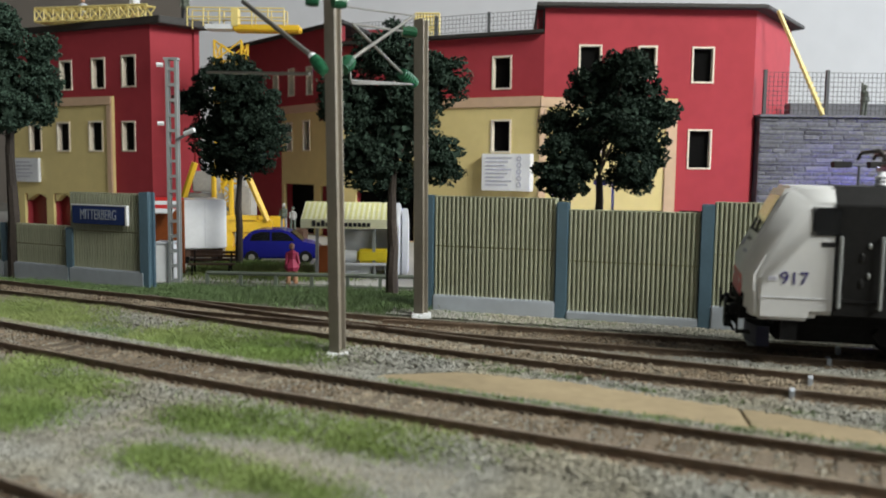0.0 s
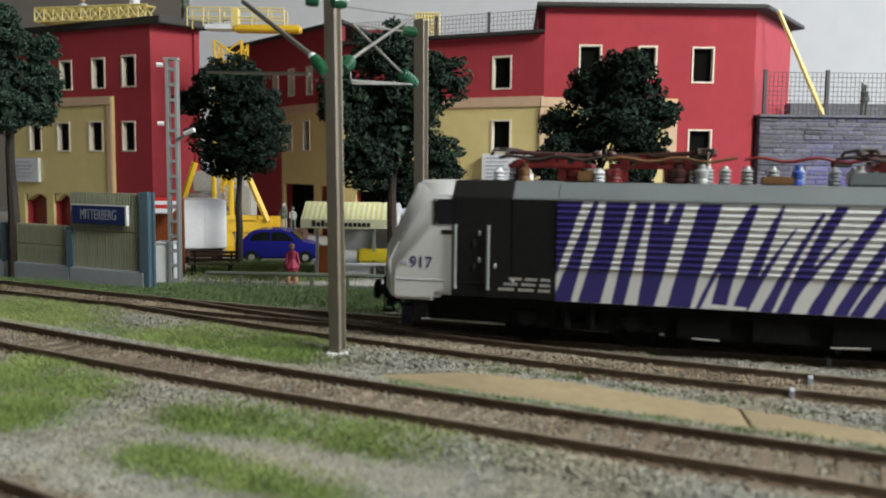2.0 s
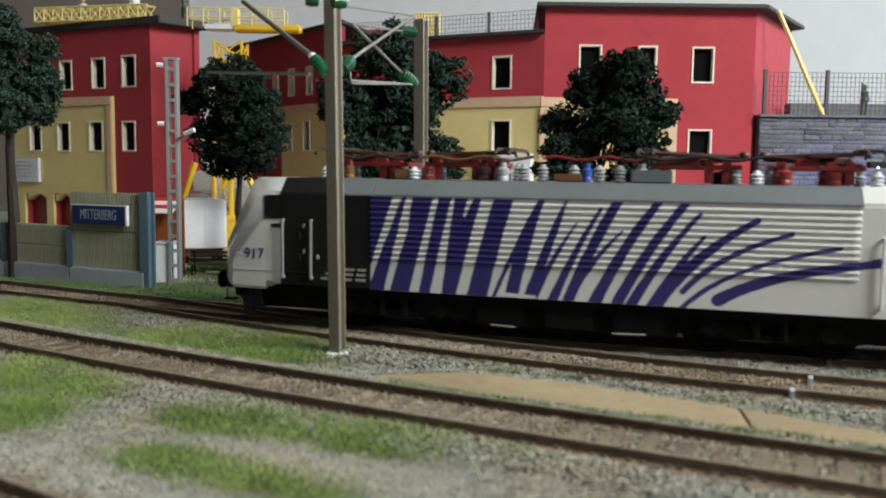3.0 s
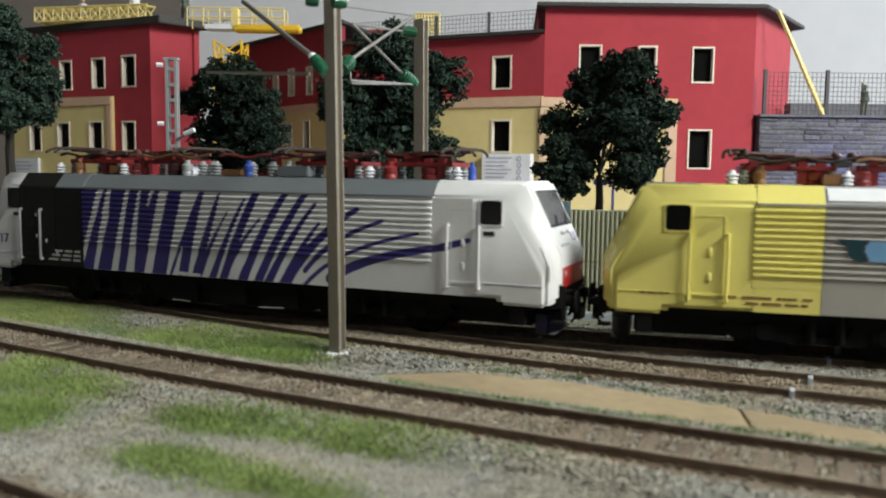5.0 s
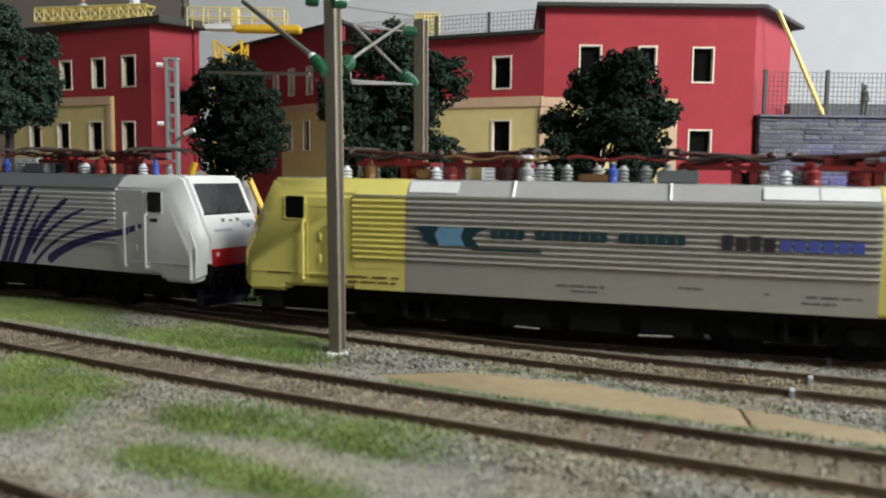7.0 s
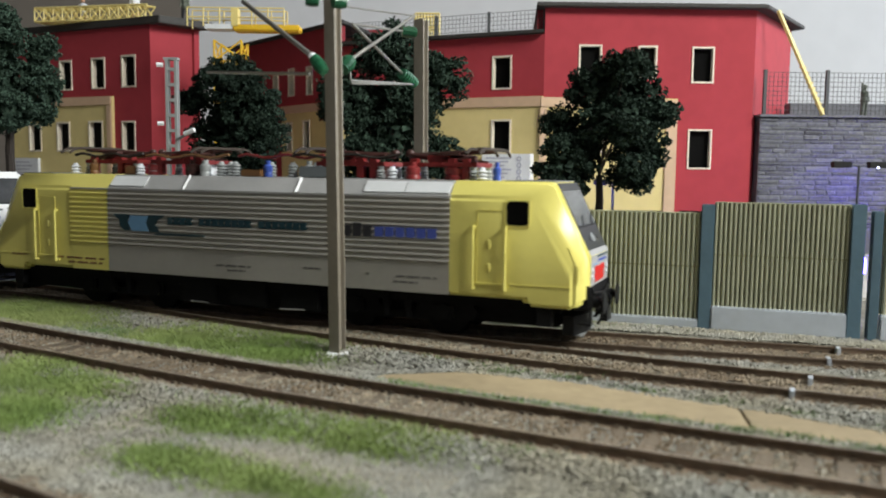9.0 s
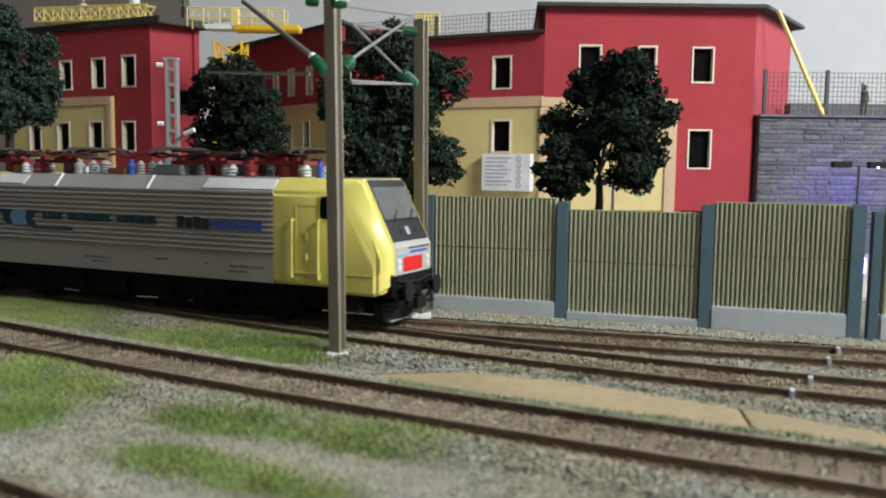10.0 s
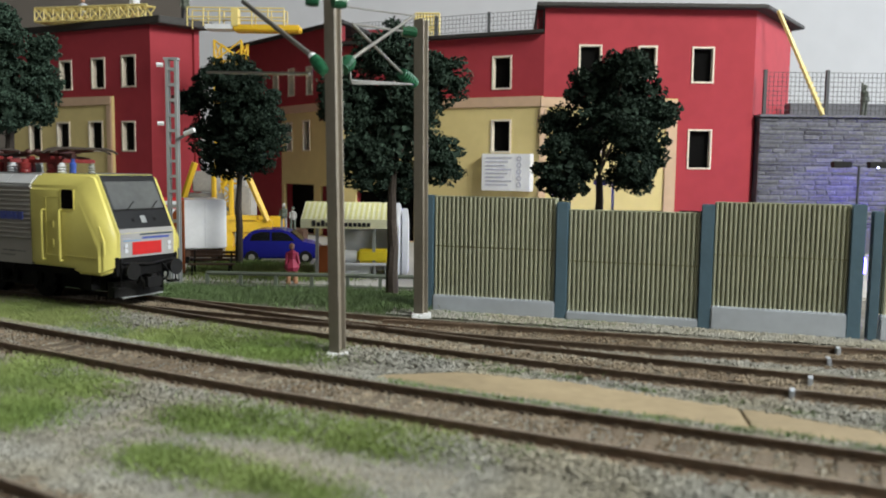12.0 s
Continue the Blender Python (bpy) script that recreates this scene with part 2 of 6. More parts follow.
# ---- the room ----
def room():
    def slab(name, x0, x1, y0, y1, z0, z1, m, label):
        tagged(part(name, bmx(box, x0, x1, y0, y1, z0, z1), m), label, "room", kind="structure")
    slab("floor", -190, 200, -190, 130, -95, -90, FLOORING, "brown floor of the layout room")
    slab("ceiling", -190, 200, -190, 130, 150, 155, CEILING, "white ceiling of the layout room")
    slab("wall_north", -36, 200, 118, 126, -90, 150, ROOM_WALL, "plain light grey room wall behind the layout")
    slab("wall_north_1", -190, -36.2, 116.5, 126, -90, 150, ROOM_DARK, "brown-grey room wall behind the layout")
    slab("wall_south", -190, 200, -190, -182, -90, 150, ROOM_WALL, "plain grey wall behind the camera")
    slab("wall_east", 186, 194, -182, 116, -90, 150, ROOM_WALL, "plain grey side wall")
    slab("wall_west", -184, -176, -182, 116, -90, 150, ROOM_DARK, "brown-grey side wall")


room()


def a_at(x):
    s = x / 0.966
    for _ in range(3):
        s += (x - way_a(s).x) / 0.966
    return way_a(s).y


def lies_on_track(x, y, reach):
    for way, lo, hi in ((way_b, -11.5, 13), (way_c, -17, 13), (way_d, -14, 0)):
        if lo <= x <= hi and abs(way(x).y - y) < reach * 1.13:
            return True
    return abs(a_at(x) - y) < reach


def rail_near(x, y):
    for way, lo, hi in ((way_b, -11.5, 13), (way_c, -17, 13), (way_d, -14, 0)):
        if lo <= x <= hi:
            d = abs(way(x).y - y) / 1.13
            if 0.72 < d < 1.05:
                return True
    d = abs(a_at(x) - y) / 1.03
    return 0.72 < d < 1.05


def track_distance(x, y):
    """Distance to the middle of the nearest track."""
    best = abs(a_at(x) - y) / 1.03
    for way, lo, hi in ((way_b, -11.5, 13), (way_c, -17, 13), (way_d, -14, 0)):
        if lo <= x <= hi:
            best = min(best, abs(way(x).y - y) / 1.13)
    return best


def ground_height(x, y):
    d = (2.5 - track_distance(x, y)) / 1.1 if y < 38 else 0.0
    d = min(1.0, max(0.0, d))
    return GROUND + 0.13 * d * d * (3 - 2 * d) + 0.05 * noise.noise((x * 0.35, y * 0.35, 0)) + 0.02 * noise.noise((x * 1.7, y * 1.7, 3))


def ground():
    nx, ny = 340, 300
    xs = [-60 + 120 * i / (nx - 1) for i in range(nx)]
    ys = [-14 + 128 * (j / (ny - 1)) ** 1.6 for j in range(ny)]
    flat = [(x * abs(x) / 60 * (1 + max(0, y) / 60) * 0.6 + x * 0.4 * (1 + max(0, y) / 60), y) for y in ys for x in xs]
    verts = [(x, y, ground_height(x, y) - 0.03) for x, y in flat]
    faces = [(j * nx + i, j * nx + i + 1, (j + 1) * nx + i + 1, (j + 1) * nx + i) for j in range(ny - 1) for i in range(nx - 1)]
    ob = raw("ground", verts, faces, EARTH)
    tagged(ob, "grey-brown gravelly soil of the layout board", "ground", kind="structure")
    # the board that carries the layout
    tb = thing("layout_table", "plain plywood table carrying the model layout", "table", kind="structure")
    edge = [(-59.9, -13.9), (59.9, -13.9), (60, 0), (173, 113.8), (-173, 113.8), (-60, 0)]
    part("tabletop", bmx(prism, edge, "z", -3.0, -0.6), WOOD, tb)
    for x, y in ((-52, -8), (52, -8), (-150, 108), (150, 108), (0, 50)):
        part("leg", bmx(box, x - 3, x + 3, y - 3, y + 3, -90, -3), WOOD, tb)
    # the street behind the barriers
    st = bmx(prism, [(-60, 42.4), (-30, 41.2), (-14, 37.0), (-2, 35.6), (8, 34.0), (30, 34), (60, 38), (60, 90), (-60, 90)], "z", GROUND - 0.2, GROUND + 0.1)
    tagged(part("pavement", st, PATH), "pale grey paved square behind the barriers", "pavement", kind="structure")


ground()


# ---- tracks ----
def rail_mesh(way, lo, hi, off, step=0.5):
    prof = [(-0.1, -0.25), (0.1, -0.25), (0.1, -0.215), (0.022, -0.19), (0.022, -0.07), (0.042, -0.05), (0.042, 0), (-0.042, 0), (-0.042, -0.05), (-0.022, -0.07), (-0.022, -0.19), (-0.1, -0.215)]
    verts, faces, n = [], [], max(2, int((hi - lo) / step) + 1)
    for i in range(n):
        s = lo + (hi - lo) * i / (n - 1)
        p, t = way(s), (way(s + 0.05) - way(s - 0.05)).normalized()
        side = Vector((-t.y, t.x, 0))
        verts += [tuple(p + side * (off + a) + Vector((0, 0, z))) for a, z in prof]
    k = len(prof)
    for i in range(n - 1):
        faces += [(i * k + j, i * k + (j + 1) % k, (i + 1) * k + (j + 1) % k, (i + 1) * k + j) for j in range(k)]
    faces += [tuple(range(k))[::-1], tuple((n - 1) * k + j for j in range(k))]
    return verts, faces


def track(name, way, lo, hi, label, gauge=0.825):
    tr = thing(name, label, "track", kind="structure")
    for off in (-gauge - 0.05, gauge + 0.05):
        v, f = rail_mesh(way, lo, hi, off)
        rail = raw("rail", v, f, RUST, tr, "rust-brown steel rail")
        rail.data.materials.append(RAILTOP)
        k = 12
        for i, poly in enumerate(rail.data.polygons):
            if i % k == 6 and i < len(f) - 2:
                poly.material_index = 1
    me = None
    s = lo
    while s < hi:
        p, t = way(s), (way(s + 0.05) - way(s - 0.05))
        a = math.degrees(math.atan2(t.y, t.x))
        if me is None:
            bm = bmx(box, -0.15, 0.15, -1.45, 1.45, -0.12, 0.0)
            for x in (-0.1, 0.1):
                for y in (-0.875, 0.875):
                    box(bm, x - 0.05, x + 0.05, y - 0.17, y - 0.12, 0, 0.05), box(bm, x - 0.05, x + 0.05, y + 0.12, y + 0.17, 0, 0.05)
            ob = part("sleeper", bm, SLEEPER, tr)
            me = ob.data
        else:
            ob = new("sleeper", me)
            ob.parent = tr
        ob.matrix_basis = pose(p.x * CM, p.y * CM, -0.18 * CM, random.uniform(-0.5, 0.5), random.uniform(-0.5, 0.5), a + random.uniform(-1, 1))
        s += 0.66 / max(0.3, t.length / 0.1)
    return tr


track("railway_track", way_a, -34, 34, "rusty model railway track with brown sleepers on ballast")
track("railway_track", way_b, -11.5, 13, "rusty turnout branch track with brown sleepers")
track("railway_track", way_c, -17, 13, "rusty model railway track with weathered sleepers in gravel")
track("railway_track", way_d, -14, 0, "rusty track close to the layout edge")


def wing_rail(p, q):
    """A short straight rail of the turnout, from p to q."""
    r = thing("wing_rail", "short rusty wing rail of the turnout", "rail", kind="structure")
    way = lambda s: Vector((p[0] + (q[0] - p[0]) * s, p[1] + (q[1] - p[1]) * s, -0.004))
    v, f = rail_mesh(way, 0, 1, 0, 0.25)
    raw("rail", v, f, RUST, r)


wing_rail((-3.1, 25.98), (0.32, 24.42))
wing_rail((-1.9, 26.35), (1.7, 25.55))


def joiner(x, y, rz):
    j = thing("rail_joiner", "pale grey plastic rail joiner clipped on a rail", "rail joiner", x, y, -0.25, rz, group="rail joiners")
    bm = bmx(box, -0.055, 0.055, -0.16, 0.16, -0.1, 0.265)
    part("clip", bm, CONCRETE, j, bevel=0.015)


for x, y, rz in ((*(11.02, 22.74), -15), (*(10.15, 21.43), -15), (*(8.75, 19.32), -24), (*(7.83, 18.15), -24)):
    joiner(x, y, rz)


def boards():
    for k, (s0, s1) in enumerate(((-1.7, 6.05), (6.1, 14.0))):
        b = thing("walkway_board", "tan worn wooden walkway board lying between the tracks", "board", group="walkway boards")
        front = [(s, way_c(s).y + 1.95 + 0.06 * math.sin(s)) for s in np.linspace(s0, s1, 9)]
        back = [(s + 0.3, way_c(s + 0.3).y + np.interp(s, (-1.8, 0.2, 3.0, 5.2, 7.0, 8.6), (2.4, 3.8, 4.3, 3.9, 3.75, 3.3))) for s in np.linspace(s0, s1, 9)]
        part("board", bmx(prism, front + back[::-1], "z", GROUND - 0.05, -0.19 - 0.01 * k), BOARD, b, bevel=0.02)


boards()


# ---- facades ----
def plan(p, q):
    """The pose of a wall's own space: x along it from p to q, y into the building, z up."""
    d = Vector((q[0] - p[0], q[1] - p[1], 0))
    return Matrix.Translation((p[0], p[1], 0)) @ Matrix.Rotation(math.atan2(d.y, d.x), 4, "Z"), d.length


def pierced(bm, x0, x1, z0, z1, y0, y1, holes):
    """A wall slab with rectangular openings through it."""
    xs = sorted({x0, x1, *[h[0] for h in holes], *[h[1] for h in holes]})
    zs = sorted({z0, z1, *[h[2] for h in holes], *[h[3] for h in holes]})
    xs, zs = [x for x in xs if x0 <= x <= x1], [z for z in zs if z0 <= z <= z1]
    grid = {}

    def vert(i, j, y):
        if (i, j, y) not in grid:
            grid[i, j, y] = bm.verts.new((xs[i], y, zs[j]))
        return grid[i, j, y]

    def solid(i, j):
        if not (0 <= i < len(xs) - 1 and 0 <= j < len(zs) - 1):
            return False
        cx, cz = (xs[i] + xs[i + 1]) / 2, (zs[j] + zs[j + 1]) / 2
        return not any(h[0] < cx < h[1] and h[2] < cz < h[3] for h in holes)

    for i in range(len(xs) - 1):
        for j in range(len(zs) - 1):
            if not solid(i, j):
                continue
            bm.faces.new((vert(i, j, y0), vert(i + 1, j, y0), vert(i + 1, j + 1, y0), vert(i, j + 1, y0)))
            bm.faces.new((vert(i, j, y1), vert(i, j + 1, y1), vert(i + 1, j + 1, y1), vert(i + 1, j, y1)))
            if not solid(i - 1, j):
                bm.faces.new((vert(i, j, y0), vert(i, j + 1, y0), vert(i, j + 1, y1), vert(i, j, y1)))
            if not solid(i + 1, j):
                bm.faces.new((vert(i + 1, j, y0), vert(i + 1, j, y1), vert(i + 1, j + 1, y1), vert(i + 1, j + 1, y0)))
            if not solid(i, j - 1):
                bm.faces.new((vert(i, j, y0), vert(i, j, y1), vert(i + 1, j, y1), vert(i + 1, j, y0)))
            if not solid(i, j + 1):
                bm.faces.new((vert(i, j + 1, y0), vert(i + 1, j + 1, y0), vert(i + 1, j + 1, y1), vert(i, j + 1, y1)))


def window(parent, m, h, y=0.0):
    """A cream frame, set in the opening h = (x0, x1, z0, z1) of a wall, with a black sheet behind for the unlit room.
    """
    x0, x1, z0, z1 = h
    w = 0.072
    bm = bmesh.new()
    pierced(bm, x0 - 0.03, x1 + 0.03, z0 - 0.03, z1 + 0.03, y - 0.06, y + 0.4, [(x0 + w, x1 - w, z0 + w, z1 - w)])
    bmesh.ops.transform(bm, matrix=m, verts=bm.verts)
    fr = part("window", bm, CREAM, parent, "cream window frame")
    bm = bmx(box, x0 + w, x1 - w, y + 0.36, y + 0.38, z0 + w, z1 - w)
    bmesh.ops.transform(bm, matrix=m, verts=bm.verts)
    part("pane", bm, UNLIT_BLACK, fr, "black sheet standing in for the unlit room")


def facade(parent, p, q, top, wins=(), panel=None, panel_wins=(), doors=(), base=GROUND, inside=None):
    """A red wall from p to q with windows; panel = (x0, x1, z0, z1) is the proud yellow lower part with its own windows."""
    m, length = plan(p, q)
    bm = bmesh.new()
    pierced(bm, 0, length, base, top, 0, 0.5, [*wins, *panel_wins, *doors])
    bmesh.ops.transform(bm, matrix=m, verts=bm.verts)
    part("wall", bm, RED, parent, "matt red painted wall")
    if panel:
        x0, x1, z0, z1 = panel
        bm = bmesh.new()
        pierced(bm, x0, x1, z0, z1, -0.22, -0.003, [*panel_wins, *doors])
        bmesh.ops.transform(bm, matrix=m, verts=bm.verts)
        part("wall_panel", bm, YELLOW_WALL, parent, "pale yellow lower wall panel")
    # unless inside is given, black stands in for the shade behind the opening
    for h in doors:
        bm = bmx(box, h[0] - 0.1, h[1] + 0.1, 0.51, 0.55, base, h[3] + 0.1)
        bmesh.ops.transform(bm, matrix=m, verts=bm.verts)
        part("shop_front", bm, inside or UNLIT_BLACK, parent, "flat backing of an arcade, black where it stands for shade")
    for h in wins:
        window(parent, m, h)
    for h in panel_wins:
        window(parent, m, h, -0.22)
    return m, length


def trim(parent, m, x0, x1, z0, z1, y0=-0.36, y1=-0.224, material=None):
    bm = bmx(box, x0, x1, y0, y1, z0, z1)
    bmesh.ops.transform(bm, matrix=m, verts=bm.verts)
    part("trim", bm, material or BEIGE, parent, "beige trim board", bevel=0.03)


def flat_roof(parent, pts, z, name="roof", thick=0.26, out=0.9):
    c = sum((Vector(p) for p in pts), Vector((0, 0))) / len(pts)
    rim = [tuple(Vector(p) + out * (Vector(p) - c).normalized()) for p in pts]
    part(name, bmx(prism, rim, "z", z, z + thick), ROOF, parent, "thin dark overhanging flat roof", bevel=0.05)


def left_house():
    L, C, R = (-33.39, 64.5), (-20.28, 58.0), (-17.6, 60.4)
    B = (L[0] + R[0] - C[0], L[1] + R[1] - C[1])
    h = thing("town_house", "red three-storey house with yellow lower front and flat dark roof", "house", group="red town houses")
    m, n = facade(h, L, C, 14.5,
                  wins=[(5.64, 6.9, 10.3, 12.42), (8.95, 10.26, 10.31, 12.46), (11.93, 13.24, 10.33, 12.51), (11.84, 13.1, 5.86, 7.95)],
                  panel=(0, 11.1, GROUND, 9.72),
                  panel_wins=[(2.39, 3.71, 5.85, 7.88), (5.44, 6.77, 5.85, 7.96), (8.77, 10.15, 5.85, 7.99)],
                  doors=[(1.6, 4.03, -0.2, 2.65), (4.78, 6.62, -0.2, 2.71)], inside=GEAR_RED)
    trim(h, m, 0.3, 11.1, 9.11, 9.72)
    trim(h, m, 10.65, 11.1, GROUND, 9.07)
    facade(h, C, R, 14.5)
    facade(h, R, B, 14.5)
    facade(h, B, L, 14.5)
    flat_roof(h, [L, C, R, B], 14.5, thick=0.5, out=1.2)
    # reveal arches over the two entrances
    for x0, x1 in ((1.93, 4.32), (5.06, 6.88)):
        bm = bmesh.new()
        z = 2.65
        for i in range(6):
            a0 = (x0 + (x1 - x0) * i / 6, z - 0.5 + 0.5 * math.sin(math.pi * i / 6))
            a1 = (x0 + (x1 - x0) * (i + 1) / 6, z - 0.5 + 0.5 * math.sin(math.pi * (i + 1) / 6))
            prism(bm, [a0, a1, (a1[0], z + 0.01), (a0[0], z + 0.01)], "y", -0.2, 0.3)
        bmesh.ops.transform(bm, matrix=m, verts=bm.verts)
        part("door_arch", bm, YELLOW_WALL, h, "round arch over an entrance")
    # notice board on the yellow wall
    s = thing("notice_board", "white notice board with grey print on a house wall", "sign", group="notice boards")
    bm = bmx(box, *(0.83, 3.57), -0.5, -0.25, 3.53, 5.33)
    bmesh.ops.transform(bm, matrix=m, verts=bm.verts)
    bd = part("board", bm, KIOSK, s, bevel=0.03)
    for k in range(5):
        z = 5.08 - k * 0.27
        bm = bmx(box, 1.15, 2.69 + 0.3 * (k % 2), -0.53, -0.5, z - 0.1, z)
        bmesh.ops.transform(bm, matrix=m, verts=bm.verts)
        part("print_bar", bm, BARS, bd)


left_house()


def right_house():
    W0, W1, M, E, F = (-18.39, 74.0), (-7.64, 60.7), (6.33, 54.0), (19.78, 54.0), (24.85, 60.9)
    h = thing("town_house", "long red house with yellow ground storeys, dark arcades and a terrace", "house", group="red town houses")
    # wing that runs back to the left
    m, n = facade(h, W0, W1, 15.09,
                  wins=[(7.03, 7.9, 10.42, 12.31), (9.6, 10.51, 10.48, 12.58), (12.45, 13.31, 10.4, 12.51)],
                  panel=(8.8, 17.1, GROUND, 9.67),
                  panel_wins=[(9.65, 10.57, 6.15, 8.37), (12.26, 13.29, 6.17, 8.44)],
                  doors=[(9.2, 13.86, -0.2, 3.59), (14.78, 16.32, -0.2, 3.51)])
    trim(h, m, 8.8, 17.1, 9.07, 9.67)
    # front under the terrace
    m, n = facade(h, W1, M, 13.54,
                  wins=[(11.94, 13.26, 10.15, 12.27), (4.64, 5.97, 10.22, 12.3)],
                  panel=(0, 15.49, GROUND, 9.61),
                  panel_wins=[(12.02, 13.38, 6.02, 8.13), (4.67, 6.1, 6.01, 8.12)],
                  doors=[(1.55, 6.3, -0.2, 3.22), (7.41, 11.66, -0.2, 2.88)])
    trim(h, m, 0, 15.49, 8.95, 9.61)
    # tall block
    mt, n = facade(h, M, E, 15.16,
                   wins=[(2.23, 3.64, 10.74, 12.87), (6.02, 7.18, 10.79, 12.85), (9.46, 10.84, 10.58, 12.82), (9.39, 10.88, 5.1, 7.6)],
                   panel=(0, 8.57, GROUND, 9.54),
                   panel_wins=[(2.54, 3.93, 6.07, 8.09)],
                   doors=[(1.07, 7.89, -0.2, 2.36), (8.99, 13.42, -0.2, 2.37)])
    trim(h, mt, -0.2, 1.64, 8.92, 9.53)
    trim(h, mt, 1.64, 8.57, 8.91, 9.44)
    trim(h, mt, 7.84, 8.57, GROUND, 8.91)
    trim(h, mt, -0.25, 0.22, GROUND, 8.88)
    facade(h, E, F, 15.16)
    G, B = (F[0] - 10, F[1] + 14), (M[0] + 1.5, M[1] + 18)
    facade(h, F, G, 15.16), facade(h, G, B, 15.16), facade(h, B, (W1[0], W1[1] + 18), 13.54)
    facade(h, (M[0] + 0.05, M[1] + 0.5), (M[0] + 1.5, M[1] + 18), 15.16)
    facade(h, (W1[0], W1[1] + 18), (W0[0] + 2, W0[1] + 11), 15.09)
    facade(h, (W0[0] + 2, W0[1] + 11), W0, 15.09)
    flat_roof(h, [M, E, F, G, B], 15.16)
    flat_roof(h, [W0, W1, (W1[0] + 1.5, W1[1] + 6), (W0[0] + 2, W0[1] + 11)], 15.09)
    part("terrace", bmx(prism, [(W1[0] - 0.4, W1[1] - 0.5), (M[0] - 0.1, M[1] - 0.5), (M[0], M[1] + 17), (W1[0], W1[1] + 17)], "z", 13.54, 13.79), ROOF, h, "dark terrace edge", bevel=0.04)
    part("dormer", bmx(box, W1[0] - 0.3, W1[0] + 3.2, W1[1] + 6, W1[1] + 9, 13.79, 15.74), RED, h, "small red roof house")
    # terrace railing: mesh between dark posts
    mesh_fence(M, W1, 13.79, 1.35, 5)
    # notice board
    s = thing("notice_board", "white notice board with printed lines and circles", "sign", group="notice boards")
    m, n = plan(W1, M)
    bm = bmx(box, *(11.63, 15.03), -0.9, -0.25, 3.5, 5.91)
    bmesh.ops.transform(bm, matrix=m, verts=bm.verts)
    bd = part("board", bm, WHITE, s, bevel=0.04)
    x0, x1, zt = 11.83, 13.75, 5.69
    for k in range(8):
        bm = bmx(box, x0 + 0.1, x1 - 0.25 * (k % 3), -0.93, -0.9, zt - k * 0.25 - 0.09, zt - k * 0.25)
        bmesh.ops.transform(bm, matrix=m, verts=bm.verts)
        part("print_bar", bm, BARS, bd)
    for k in range(5):
        bm = bmesh.new()
        for a in range(10):
            c, d = a * math.tau / 10, (a + 1) * math.tau / 10
            cx, cz = 14.26, zt - 0.1 - 0.42 * k
            prism(bm, [(cx + 0.17 * math.cos(c), cz + 0.17 * math.sin(c)), (cx + 0.17 * math.cos(d), cz + 0.17 * math.sin(d)), (cx + 0.11 * math.cos(d), cz + 0.11 * math.sin(d)), (cx + 0.11 * math.cos(c), cz + 0.11 * math.sin(c))], "y", -0.93, -0.9)
        bmesh.ops.transform(bm, matrix=m, verts=bm.verts)
        part("print_ring", bm, BARS, bd)


def mesh_fence(p, q, z, height, posts):
    f = thing("mesh_fence", "dark wire mesh fence between thin posts", "fence", group="mesh fences")
    a, b = Vector((p[0], p[1] + 0.3, z)), Vector((q[0], q[1] + 0.3, z))
    for i in range(posts):
        c = a.lerp(b, i / (posts - 1))
        part("post", bmx(box, c.x - 0.1, c.x + 0.1, c.y - 0.1, c.y + 0.1, z, z + height * 1.06), MESH, f)
    bm = bmesh.new()
    n = max(2, int((b - a).length / 0.27))
    for i in range(n + 1):
        c = a.lerp(b, i / n)
        rod(bm, (c.x, c.y, z), (c.x, c.y, z + height), 0.017, 3)
    k = max(2, int(height / 0.27))
    for j in range(k + 1):
        rod(bm, (a.x, a.y, z + height * j / k), (b.x, b.y, z + height * j / k), 0.017, 3)
    part("mesh", bm, MESH, f, "dark wire mesh")


right_house()


